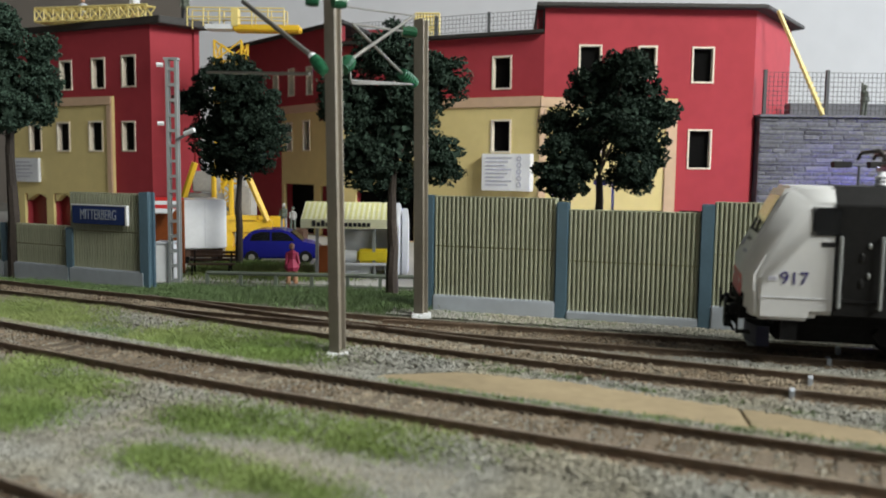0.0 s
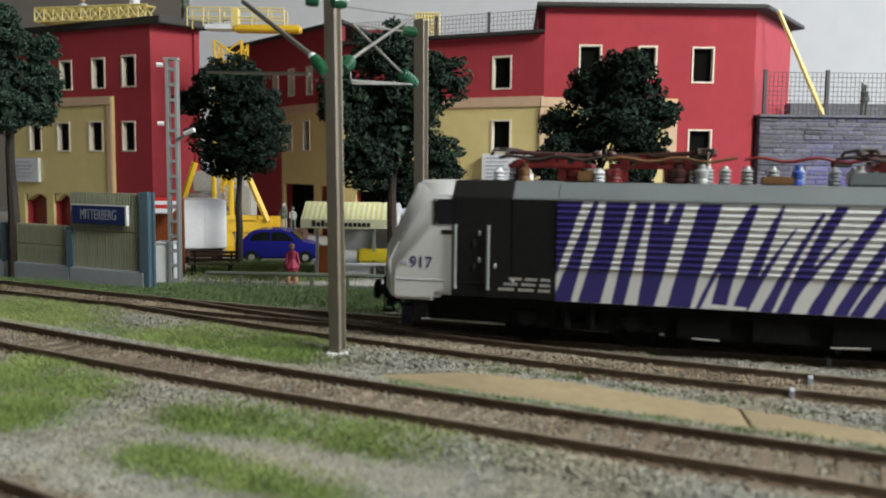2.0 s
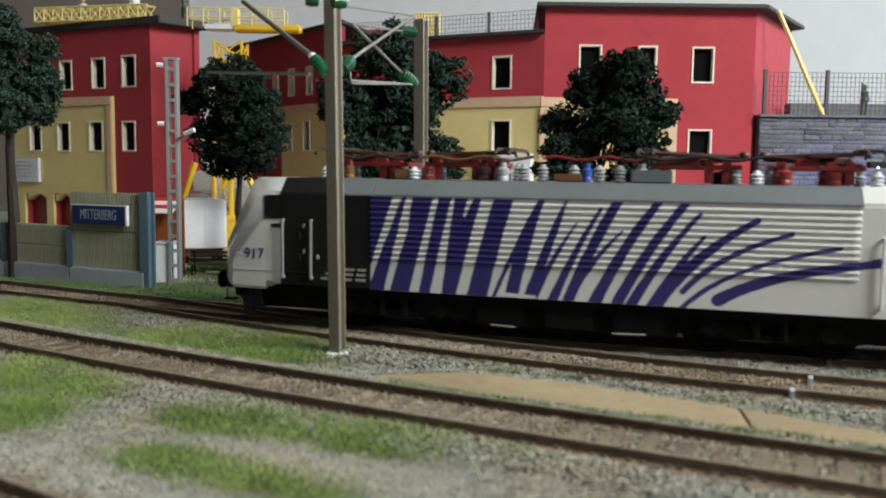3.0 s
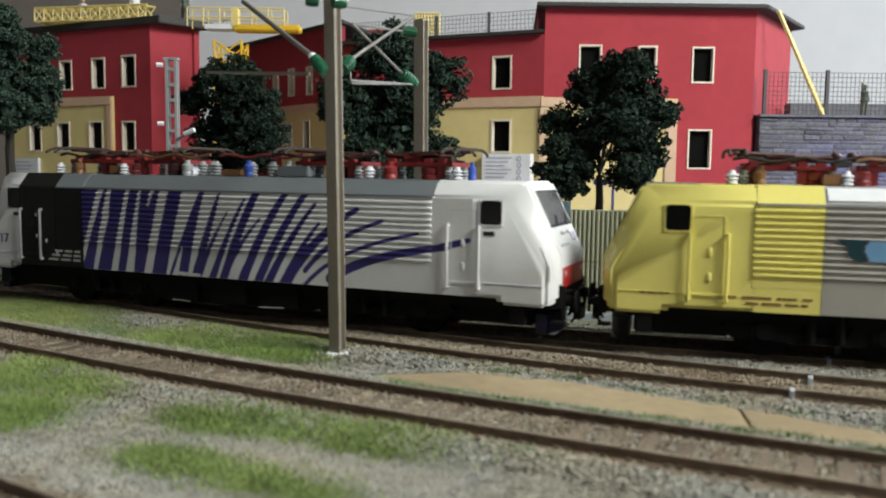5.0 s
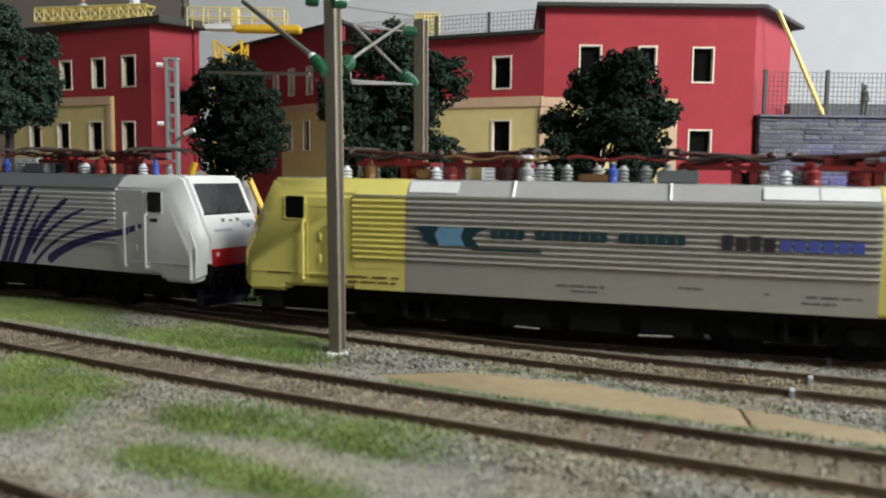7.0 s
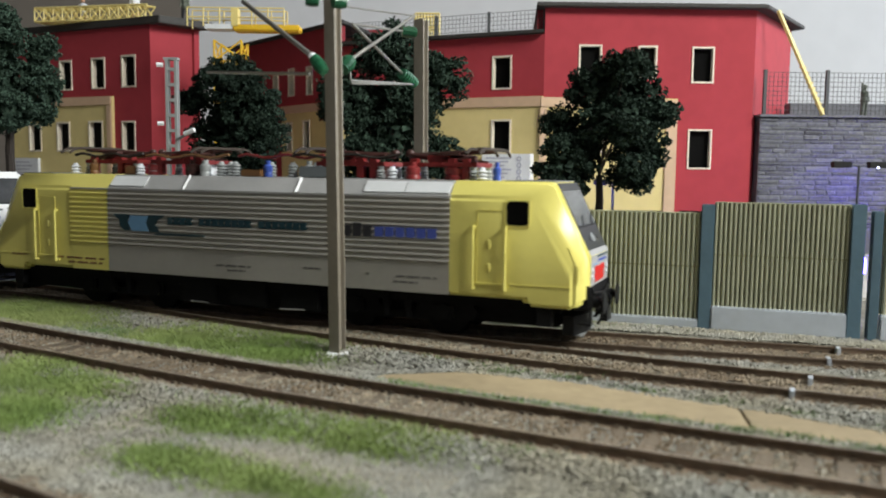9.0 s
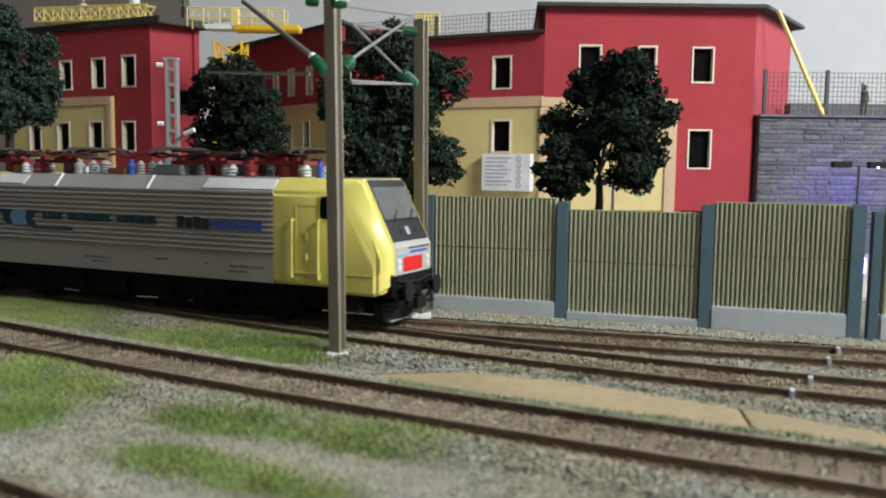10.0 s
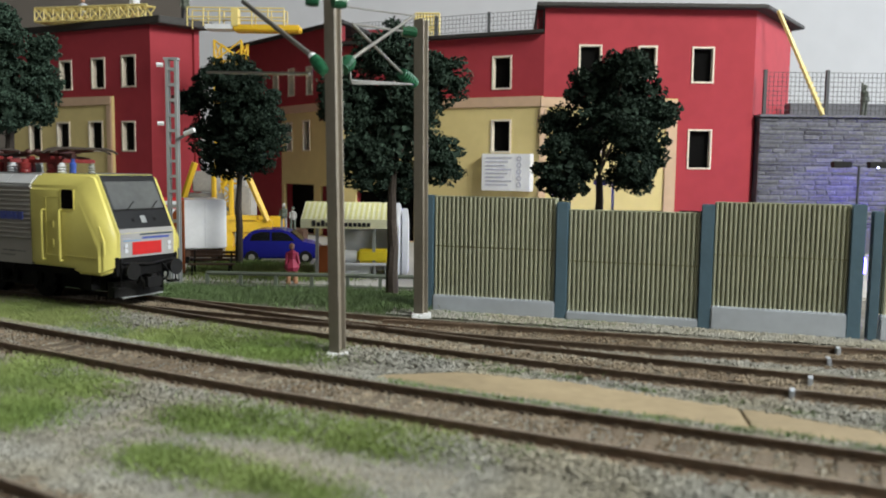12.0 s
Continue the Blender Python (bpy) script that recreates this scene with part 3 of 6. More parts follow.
def retaining_wall():
    a, b = (20.15, 53.6), (50.0, 53.0)
    top = 8.54
    w = thing("retaining_wall", "slate-grey embossed stone retaining wall", "wall", kind="structure")
    part("core", bmx(prism, [a, b, (50, 80), (a[0], 80)], "z", GROUND, top - 0.08), STONE, w)
    part("coping", bmx(prism, [(a[0] - 0.1, a[1] - 0.25), (50, b[1] - 0.25), (50, 80), (a[0] - 0.1, 80)], "z", top - 0.08, top + 0.06), STONE, w)
    m, n = plan(a, b)
    rng = random.Random(5)
    z, many, joined = top - 0.1, 0, bmesh.new()
    while z > 1.2:
        hh = rng.uniform(0.22, 0.36)
        x = -rng.uniform(0, 0.6)
        while x < 14.5:
            ww = rng.uniform(0.5, 1.9)
            x0, x1 = max(0, x + 0.004), x + ww - 0.004
            if x1 - x0 > 0.15:
                d = rng.uniform(0.03, 0.09)
                q = [(x0, z - hh + 0.015), (x1, z - hh + 0.05 * rng.random()), (x1, z - 0.04 * rng.random()), (x0, z)]
                bm = bmesh.new() if (z > 4.6 and many < 290) else joined
                one = [bm.verts.new((u, 0.0, v)) for u, v in q]
                two = [bm.verts.new((u + rng.uniform(0.05, 0.16) * (1 if i in (0, 3) else -1), -d * rng.uniform(0.5, 1.3), v + rng.uniform(0.04, 0.1) * (1 if i < 2 else -1))) for i, (u, v) in enumerate(q)]
                for i in range(4):
                    bm.faces.new((one[i], one[(i + 1) % 4], two[(i + 1) % 4], two[i]))
                bm.faces.new(two)
                if bm is not joined:
                    many += 1
                    bmesh.ops.transform(bm, matrix=m, verts=bm.verts)
                    part("stone", bm, STONE, w)
            x += ww
        z -= hh
    bmesh.ops.transform(joined, matrix=m, verts=joined.verts)
    tagged(part("stonework", joined, STONE, w, "lower courses of stone"), kind="stuff")
    # parapet further back
    pw = thing("parapet_wall", "low grey stone parapet on the terrace", "wall", kind="structure")
    part("core", bmx(box, 23.81, 60, 58, 59, top + 0.06, 9.73), STONE, pw, bevel=0.06)
    mesh_fence((20.36, 53.3), (36.04, 53.0), top + 0.06, 2.66, 5)
    # leaning yellow pole
    y = thing("yellow_pole", "long pale yellow plastic crane pole leaning on the terrace", "pole")
    part("pole", bmx(rod, (23.96, 53.2, top + 0.06), (21.22, 54.2, 15.21), 0.15, 6), CRANE_PALE, y)
    for i in range(9):
        part("rung", bmx(box, -0.16, 0.16, -0.16, 0.16, -0.04, 0.04, Matrix.Translation(Vector((23.96, 53.2, top + 0.1)).lerp(Vector((21.22, 54.2, 15.21)), 0.05 + 0.05 * i))), CRANE_PALE, y)
    figure("figurine", "grey-green figurine of a worker standing on the terrace", 27.43, 55.0, top + 0.06, 2.15, [GREENISH], 30, wave=True)


def figure(name, label, x, y, z, height, mats, rz=0, lean=0.0, skirt=1.0, wave=False):
    """A small plain painted figurine in one mesh."""
    k = height / 2.0
    bm = bmesh.new()
    for sx in (-0.14, 0.14):
        rod(bm, (sx * k * 1.3, 0.02, 0), (sx * k, 0, 0.9 * k), 0.1 * k, 6, 0.13 * k)
        box(bm, sx * k * 1.3 - 0.08 * k, sx * k * 1.3 + 0.08 * k, -0.2 * k, 0.1 * k, 0, 0.08 * k)
        reach = (sx * 3.2 * k, -0.1 * k, 2.05 * k) if wave and sx < 0 else (sx * 2.2 * k, -0.12 * k, 0.95 * k)
        rod(bm, (sx * 1.6 * k, 0, 1.5 * k), reach, 0.085 * k, 6, 0.06 * k)
    lathe(bm, [(0.2 * k * skirt, 0.62 * k if skirt > 1 else 0.8 * k), (0.26 * k * skirt, 0.8 * k if skirt > 1 else 1.0 * k), (0.2 * k, 1.2 * k), (0.25 * k, 1.5 * k), (0.09 * k, 1.62 * k)], n=8)
    ball(bm, (lean * k, 0, 1.8 * k), 0.15 * k, 0.16 * k, 0.19 * k)
    ob = part(name, bm, mats[0])
    for mm in mats[1:]:
        ob.data.materials.append(mm)
    if len(mats) > 1:
        for f in ob.data.polygons:
            zc = f.center.z / CM / k
            f.material_index = 1 if (zc < (0.6 if skirt > 1 else 0.75) or zc > 1.62) else 0
    ob.matrix_basis = pose(x * CM, y * CM, z * CM, 0, 0, rz)
    return tagged(ob, label, "figurine", group="figurines")


retaining_wall()


# ---- noise barriers ----
def ribbed_panel(parent, a, b, z0, zc, z1, depth=0.22, ribs=True):
    """One barrier bay between plan points a and b: concrete plinth z0 to zc, ribbed panels to z1 with a groove between them."""
    m, n = plan(a, b)
    mid = zc + (z1 - zc) * 0.5
    bm = bmx(box, 0, n, -depth / 2 - 0.12, depth / 2, z0, zc)
    bmesh.ops.transform(bm, matrix=m, verts=bm.verts)
    part("plinth", bm, CONCRETE, parent, "pale concrete plinth", bevel=0.045)
    for lo, hi in ((zc, mid - 0.03), (mid + 0.03, z1)):
        bm = bmx(box, 0.0, n, -depth / 2 + 0.08, depth / 2, lo, hi)
        bmesh.ops.transform(bm, matrix=m, verts=bm.verts)
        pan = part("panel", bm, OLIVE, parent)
        k = 28 if n > 4 else 25
        me = None
        for i in range(k):
            x = (i + 0.5) * n / k
            if me is None:
                w = n / k * 0.3
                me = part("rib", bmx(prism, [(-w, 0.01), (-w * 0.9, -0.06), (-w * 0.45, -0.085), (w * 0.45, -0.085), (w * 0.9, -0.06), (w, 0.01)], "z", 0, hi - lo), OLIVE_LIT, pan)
                ob, me = me, me.data
            else:
                ob = new("rib", me)
                ob.parent = pan
            ob.matrix_basis = Matrix.Translation((m @ Vector((x, -depth / 2 + 0.08, lo))) * CM) @ m.to_3x3().to_4x4()
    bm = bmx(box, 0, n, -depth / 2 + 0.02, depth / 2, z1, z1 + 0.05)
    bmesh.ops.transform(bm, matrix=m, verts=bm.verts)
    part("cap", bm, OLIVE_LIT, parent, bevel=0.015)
    bm = bmx(box, 0, n, -depth / 2 + 0.06, depth / 2 - 0.05, mid - 0.03, mid + 0.03)
    bmesh.ops.transform(bm, matrix=m, verts=bm.verts)
    part("groove", bm, OLIVE, parent)


def barrier_post(x, y, top, rz=0, w=0.42):
    ob = thing("barrier_post", "blue-grey plastic post of the noise barrier", "post", x, y, GROUND, rz, group="noise barrier posts")
    bm = bmx(prism, [(-w / 2, -0.2), (w / 2, -0.2), (w / 2, -0.1), (0.07, -0.1), (0.07, 0.16), (w / 2, 0.16), (w / 2, 0.26), (-w / 2, 0.26), (-w / 2, 0.16), (-0.07, 0.16), (-0.07, -0.1), (-w / 2, -0.1)], "z", 0, top - GROUND)
    part("profile", bm, POST_BLUE, ob, bevel=0.035)


def barriers():
    A, B, C, D = (-0.49, 30.21), (4.15, 28.7), (8.68, 27.21), (12.92, 25.83)
    E_, F_ = (13.43, 25.66), (D[0] + 7.5, D[1] - 2.4)
    for p, top in ((A, 3.89), (B, 3.74), (C, 3.78), (D, 3.89), (E_, 3.69)):
        barrier_post(p[0], p[1], top, -18, 0.3 if p is E_ else 0.42)
    for (a, b, zc, z1) in ((A, B, 0.28, 3.82), (B, C, -0.01, 3.45), (C, D, 0.46, 3.82), (E_, F_, 0.49, 3.76)):
        nb = thing("noise_barrier", "olive ribbed noise barrier bay on a pale concrete plinth", "barrier", group="noise barrier bays")
        d = (Vector(b) - Vector(a)).normalized() * 0.2
        ribbed_panel(nb, (a[0] + d.x, a[1] + d.y), (b[0] - d.x, b[1] - d.y), GROUND, zc, z1)
    # the stretch further along the line
    L0, L1, L2 = (-12.21, 34.11), (-16.07, 35.84), (-19.92, 37.79)
    L3 = (L2[0] - 4.4, L2[1] + 1.6)
    for p, top, k in ((L0, 3.74, 0.5), (L1, 2.13, 0.4), (L2, 2.19, 0.4), (L3, 2.17, 0.4)):
        barrier_post(p[0], p[1], top, -18, k)
    for (a, b, zc, z1) in ((L1, L0, 0.45, 3.62), (L2, L1, 0.45, 2.14), (L3, L2, 0.45, 2.01)):
        nb = thing("noise_barrier", "olive-brown ribbed noise barrier bay in the shade", "barrier", group="noise barrier bays")
        ribbed_panel(nb, a, b, GROUND, zc, z1)
    m, n = plan(L1, L0)
    sg = thing("station_sign", "dark blue station name sign with pale letters", "sign")
    sx0, sx1, sz0, sz1 = (0.38, 3.39, 2.34, 3.12)
    bm = bmx(box, sx0, sx1, -0.32, -0.2, sz0, sz1)
    bmesh.ops.transform(bm, matrix=m, verts=bm.verts)
    part("board", bm, SIGN_BLUE, sg, bevel=0.03)
    bm = bmesh.new()
    for q in ((sx0 - 0.03, sx1 + 0.09, sz1, sz1 + 0.05), (sx1 + 0.001, sx1 + 0.09, sz0, sz1)):
        box(bm, q[0], q[1], -0.34, -0.19, q[2], q[3])
    bmesh.ops.transform(bm, matrix=m, verts=bm.verts)
    part("edge", bm, WHITE, sg, "pale sign edge")
    cu = bpy.data.curves.new("lettering", "FONT")
    cu.body, cu.size, cu.align_x, cu.align_y, cu.extrude = "MITTERBERG", 0.62 * CM, "CENTER", "CENTER", 0.01 * CM
    ob = new("lettering", cu)
    cu.materials.append(SIGN_TEXT)
    ob.parent = sg
    k = (sx1 - sx0) * 0.8 / (0.62 * 6.75)
    ob.matrix_basis = Matrix.Translation((m @ Vector(((sx0 + sx1) / 2, -0.335, (sz0 + sz1) / 2))) * CM) @ m.to_3x3().to_4x4() @ pose(0, 0, 0, 90) @ Matrix.Diagonal((k, 1, 1, 1))


barriers()


# ---- catenary masts ----
def steel_mast(x, y, height, tilt_x, half, base_label):
    """A rolled H-section mast on a small white foot."""
    ms = thing("catenary_mast", "grey-brown steel section catenary mast " + base_label, "mast", x, y, GROUND, 0, group="catenary masts")
    ms.matrix_basis = pose(x * CM, y * CM, GROUND * CM, 0, tilt_x, 0)
    w = half
    poly = [(-w, -w), (w, -w), (w, -w * 0.72), (w * 0.35, -w * 0.6), (w * 0.35, w * 0.6), (w, w * 0.72), (w, w), (-w, w), (-w, w * 0.72), (-w * 0.35, w * 0.6), (-w * 0.35, -w * 0.6), (-w, -w * 0.72)]
    rot = Matrix.Rotation(radians(-28), 4, "Z")
    bm = bmx(prism, poly, "z", 0, height)
    bmesh.ops.transform(bm, matrix=rot, verts=bm.verts)
    part("profile", bm, MAST, ms, bevel=0.012)
    part("foot", bmx(box, -w * 1.7, w * 1.9, -w * 1.6, w * 1.6, -0.1, 0.12), WHITE, ms, "white plastic foot", bevel=0.03)
    return ms


def insulator(parent, a, b, r=0.2):
    a, b = Vector(a), Vector(b)
    bm = bmesh.new()
    for i in range(7):
        p, q = a.lerp(b, i / 7), a.lerp(b, (i + 0.55) / 7)
        rod(bm, p, q, r * (0.75 + 0.25 * math.sin(0.4 + i * 0.38)), 12)
        rod(bm, q, a.lerp(b, (i + 1) / 7), r * 0.62, 8)
    part("insulator", bm, INSULATOR, parent, "ribbed green insulator")


def rel(base, q):
    return (q[0] - base[0], q[1] - base[1], q[2] - GROUND)


def masts():
    b = (-2.86, 22.49)
    fm = steel_mast(b[0], b[1], 9.8, -0.9, 0.172, "before the tracks")
    # bracket arms reach back over the far track, seen past the mast
    pts = {k: Vector(rel(b, v)) for k, v in dict(a0=(-3.27, 21.4, 7.64), a1=(-5.65, 24.3, 9.56), c0=(-3.1, 21.2, 7.52), c1=(-2.9, 21.1, 7.19), h0=(-3.36, 21.6, 7.2), h1=(-7.71, 27.8, 7.98)).items()}
    part("arm", bmx(rod, pts["a0"], pts["a1"], 0.07, 8), STEEL, fm, "bright steel bracket tube")
    part("clamp", bmx(rod, pts["a0"], pts["a0"].lerp(pts["c1"], 0.3), 0.1, 8), WHITE, fm, "shiny clamp")
    insulator(fm, pts["a0"].lerp(pts["c1"], 0.2), pts["c1"], 0.17)
    part("steady_arm", bmx(rod, pts["h0"], pts["h1"], 0.05, 6), STEEL, fm, "thin grey steady arm")
    insulator(fm, Vector(rel(b, (-2.65, 21.0, 8.88))), Vector(rel(b, (-2.36, 21.2, 8.9))), 0.16)
    insulator(fm, Vector(rel(b, (-3.32, 21.0, 8.9))), Vector(rel(b, (-3.0, 21.0, 8.88))), 0.13)
    # rear mast with its bracket towards the near side
    r = (-0.75, 28.85)
    rm = steel_mast(r[0], r[1], 10.2, -0.5, 0.185, "beside the barrier")
    Q = {k: Vector(rel(r, v)) for k, v in dict(t=(-0.93, 27.4, 9.74), i0=(-2.87, 24.3, 7.77), i1=(-2.69, 24.6, 7.97), k0=(-2.68, 25.0, 9.06), k1=(-1.2, 27.0, 9.17), m0=(-1.32, 27.0, 7.86), m1=(-0.92, 27.5, 7.56), l0=(-2.69, 24.6, 7.37), l1=(-0.88, 27.4, 7.55), u0=(-2.69, 24.6, 7.29), v=(-2.72, 24.6, 7.92), w0=(-2.91, 24.1, 9.4)).items()}
    for a, c, rr in (("i1", "t", 0.055), ("k0", "m0", 0.048), ("k0", "k1", 0.035), ("l0", "l1", 0.035), ("u0", "l1", 0.035), ("v", "l0", 0.03), ("w0", "t", 0.025)):
        part("arm", bmx(rod, Q[a], Q[c], rr, 8), STEEL, rm, "bright steel bracket tube")
    insulator(rm, Q["i0"] + Vector((-0.02, 0, -0.1)), Q["i1"], 0.24)
    insulator(rm, Q["m0"], Q["m1"], 0.22)
    insulator(rm, Q["k1"] - Vector((0.1, 0, 0)), Q["k1"] + Vector((0.35, 0.1, -0.02)), 0.2)
    # yellow work cage behind the mast head
    cg = thing("work_cage", "pale yellow plastic crane work cage", "cage")
    bm = bmesh.new()
    x0, x1, y0, z0, z1 = -2.13, -0.44, 59.0, 13.79, 15.64
    for i in range(9):
        x = x0 + (x1 - x0) * i / 8
        rod(bm, (x, y0, z0), (x, y0, z1), 0.06, 4), rod(bm, (x, y0 + 1.2, z0), (x, y0 + 1.2, z1), 0.06, 4)
    for z in (z0 + 0.1, (z0 + z1) / 2, z1):
        for y in (y0, y0 + 1.2):
            rod(bm, (x0, y, z), (x1, y, z), 0.07, 4)
    box(bm, x0, x1, y0, y0 + 1.2, z0, z0 + 0.15)
    part("cage", bm, CRANE_PALE, cg)
    # lattice mast
    l = (-11.52, 35.54)
    lm = thing("lattice_mast", "light grey lattice mast with rungs", "mast", l[0], l[1], GROUND)
    hgt = 9.26 - GROUND
    lean = -0.02
    for k, (dx, dy) in enumerate(((-0.19, -0.12), (0.19, -0.12), (-0.19, 0.12), (0.19, 0.12))):
        part("leg", bmx(prism, [(dx - 0.055, dy - 0.05), (dx + 0.055, dy - 0.05), (dx + 0.055, dy + 0.05), (dx - 0.055, dy + 0.05)], "z", 0, hgt), LATTICE, lm)
    for i in range(15):
        t = (i + 0.3) / 15
        z = hgt * t
        part("rung", bmx(box, -0.135, 0.135, -0.16, -0.1, z, z + 0.12), LATTICE, lm)
        part("rung", bmx(box, -0.135, 0.135, 0.1, 0.16, z, z + 0.12), LATTICE, lm)
    part("cap", bmx(box, -0.3 + lean, 0.3 + lean, -0.16, 0.16, hgt, hgt + 0.1), LATTICE, lm)
    for z, s in ((9.03, -1), (6.6, -1)):
        part("hook", bmx(rod, (-0.3 + lean * 0.7, -0.2, z - GROUND), (-0.55 + lean * 0.7, -0.25, z - GROUND), 0.1, 6), WHITE, lm)
    hz = 5.95 - GROUND
    part("lamp_arm", bmx(rod, (0.25 + lean * 0.5, -0.2, hz), (0.95 + lean * 0.5, -0.4, hz + 0.32), 0.06, 6), LATTICE, lm)
    part("lamp_head", bmx(rod, (0.6 + lean * 0.5, -0.35, hz + 0.22), (1.05 + lean * 0.5, -0.45, hz + 0.4), 0.1, 6), WHITE, lm, "small white lamp head")


masts()


# ---- trees ----
def tree(x, y, z0, trunk_r, fork, blobs, seed, lean=0.0):
    """blobs: (x, y, z, rx, ry, rz) of the crown's masses, relative to the foot."""
    rng = random.Random(seed)
    t = thing("tree", "dark green broad-leaved model tree with a slim dark trunk", "tree", x, y, z0, group="street trees")
    bm = bmesh.new()
    last, lr = Vector((0, 0, 0)), trunk_r
    for i in range(1, 6):
        p = Vector((lean * i / 5 + rng.uniform(-0.06, 0.06), rng.uniform(-0.05, 0.05), fork * i / 5))
        r = trunk_r * (1 - 0.09 * i)
        rod(bm, last, p, lr, 8, r)
        last, lr = p, r
    for b in blobs[:4]:
        c = Vector(b[:3])
        k = last.lerp(c, 0.5) + Vector((rng.uniform(-0.2, 0.2), 0, 0.2))
        rod(bm, last, k, lr * 0.45, 6, lr * 0.3)
        rod(bm, k, c, lr * 0.3, 5, lr * 0.1)
        for _ in range(4):
            rod(bm, c, c + Vector((rng.uniform(-1, 1) * b[3], rng.uniform(-1, 1) * b[4], rng.uniform(-0.8, 1) * b[5])) * 0.8, lr * 0.16, 4, lr * 0.05)
    part("trunk", bm, BARK, t, "dark brown trunk with limbs", smooth=True)
    verts, faces = [], []

    def leaf(o, s):
        u = Vector((rng.uniform(-1, 1), rng.uniform(-1, 1), rng.uniform(-1, 1))).normalized()
        w = u.cross(Vector((rng.uniform(-1, 1), rng.uniform(-1, 1), rng.uniform(-1, 1)))).normalized()
        n = u.cross(w) * s * 0.5
        i = len(verts)
        verts.extend([tuple(o + u * s + n), tuple(o + w * s * 0.8), tuple(o - u * s - n), tuple(o - w * s * 0.8 + n)])
        faces.extend([(i, i + 1, i + 2), (i, i + 2, i + 3)])

    def away():
        return Vector((rng.gauss(0, 1), rng.gauss(0, 1), rng.gauss(0, 1))).normalized()

    for bx, by, bz, rx, ry, rz in blobs:
        # a shaded inside of larger leaves, then tufts of small ones round it
        for _ in range(int(170 * rx * rz + 30)):
            d = away() * rng.uniform(0.1, 0.78)
            leaf(Vector((bx + d.x * rx, by + d.y * ry, bz + d.z * rz)), rng.uniform(0.14, 0.24))
        for _ in range(int(20 + 24 * rx * rz)):
            d = away() * rng.uniform(0.55, 1.0) ** 0.6
            c, cr = Vector((bx + d.x * rx, by + d.y * ry, bz + d.z * rz)), rng.uniform(0.16, 0.42)
            squash = rng.uniform(0.55, 1.0)
            for _ in range(int(260 * cr)):
                d = away() * cr * rng.uniform(0.55, 1.0)
                leaf(c + Vector((d.x, d.y, d.z * squash)), rng.uniform(0.035, 0.085))
    raw("crown", verts, faces, LEAF, t, "crown of small dark green leaves")


def blobs_at(foot, rows, shift=0.0):
    return [(a - foot[0] + shift, (j % 3 - 1) * 0.8, z - GROUND, rx * 1.08, rx * 0.9, rz * 1.08) for j, (a, z, rx, rz) in enumerate(rows)]


T1, T2, T3, T4 = (-19.47, 37.5), (-10.38, 42.0), (-2.03, 33.25), (6.17, 33.0)
tree(*T1, GROUND, 0.3, 7.0, blobs_at(T1, [(-19.01, 10.33, 0.92, 1.28), (-19.31, 8.84, 1.4, 1.15), (-18.2, 8.36, 0.97, 1.02), (-18.87, 7.23, 1.28, 0.82), (-20.55, 9.32, 1.53, 1.79), (-18.03, 9.72, 0.71, 1.02), (-19.75, 10.56, 1.02, 1.02), (-19.63, 6.97, 1.28, 0.64), (-18.1, 7.12, 0.5, 0.45)], -0.35), 11)
tree(*T2, GROUND, 0.22, 5.2, blobs_at(T2, [(-10.51, 9.05, 1.66, 1.09), (-9.81, 7.81, 1.77, 1.29), (-11.38, 6.53, 1.57, 1.29), (-9.26, 5.99, 1.57, 1.29), (-12.49, 8.05, 0.8, 0.57), (-10.69, 5.13, 1.72, 0.8), (-8.97, 6.84, 1.14, 0.86)]), 12, 0.1)
tree(*T3, GROUND, 0.27, 5.2, blobs_at(T3, [(-2.19, 9.22, 1.4, 1.02), (-0.4, 8.37, 1.24, 0.95), (-2.85, 7.24, 1.58, 1.13), (-3.96, 7.44, 1.02, 0.91), (-2.17, 5.91, 1.7, 1.24), (-0.13, 5.16, 0.95, 0.95), (-3.06, 5.01, 1.09, 0.91), (-1.39, 7.36, 1.36, 1.02), (-1.93, 4.24, 1.02, 0.79)]), 13)
tree(*T4, GROUND, 0.24, 5.0, blobs_at(T4, [(6.9, 8.72, 0.85, 0.67), (5.86, 8.0, 1.03, 0.9), (7.59, 7.9, 1.12, 0.99), (6.63, 6.68, 1.39, 0.9), (8.39, 7.14, 0.63, 0.67), (4.86, 6.54, 0.94, 0.72), (4.56, 5.1, 0.85, 0.94), (5.3, 5.4, 0.72, 0.8), (7.93, 5.7, 1.08, 0.99), (7.25, 4.69, 0.94, 0.58), (4.81, 4.21, 0.99, 0.54)]), 14)


# ---- locomotives; x along the engine from its middle, y across, z over the rail heads ----
MID, HALF = 10.6, 1.72
RIB_TOP, RIB_STEP, RIBS = 3.86, 0.165, 11


def rib_out(z):
    """How far the pressed side ribs stand out at height z."""
    k = (RIB_TOP - z) / RIB_STEP
    if k < -0.5 or k > RIBS - 0.5:
        return 0.0
    d = abs(k - round(k))
    return 0.055 * max(0.0, 1 - max(0.0, d - 0.12) / 0.16)


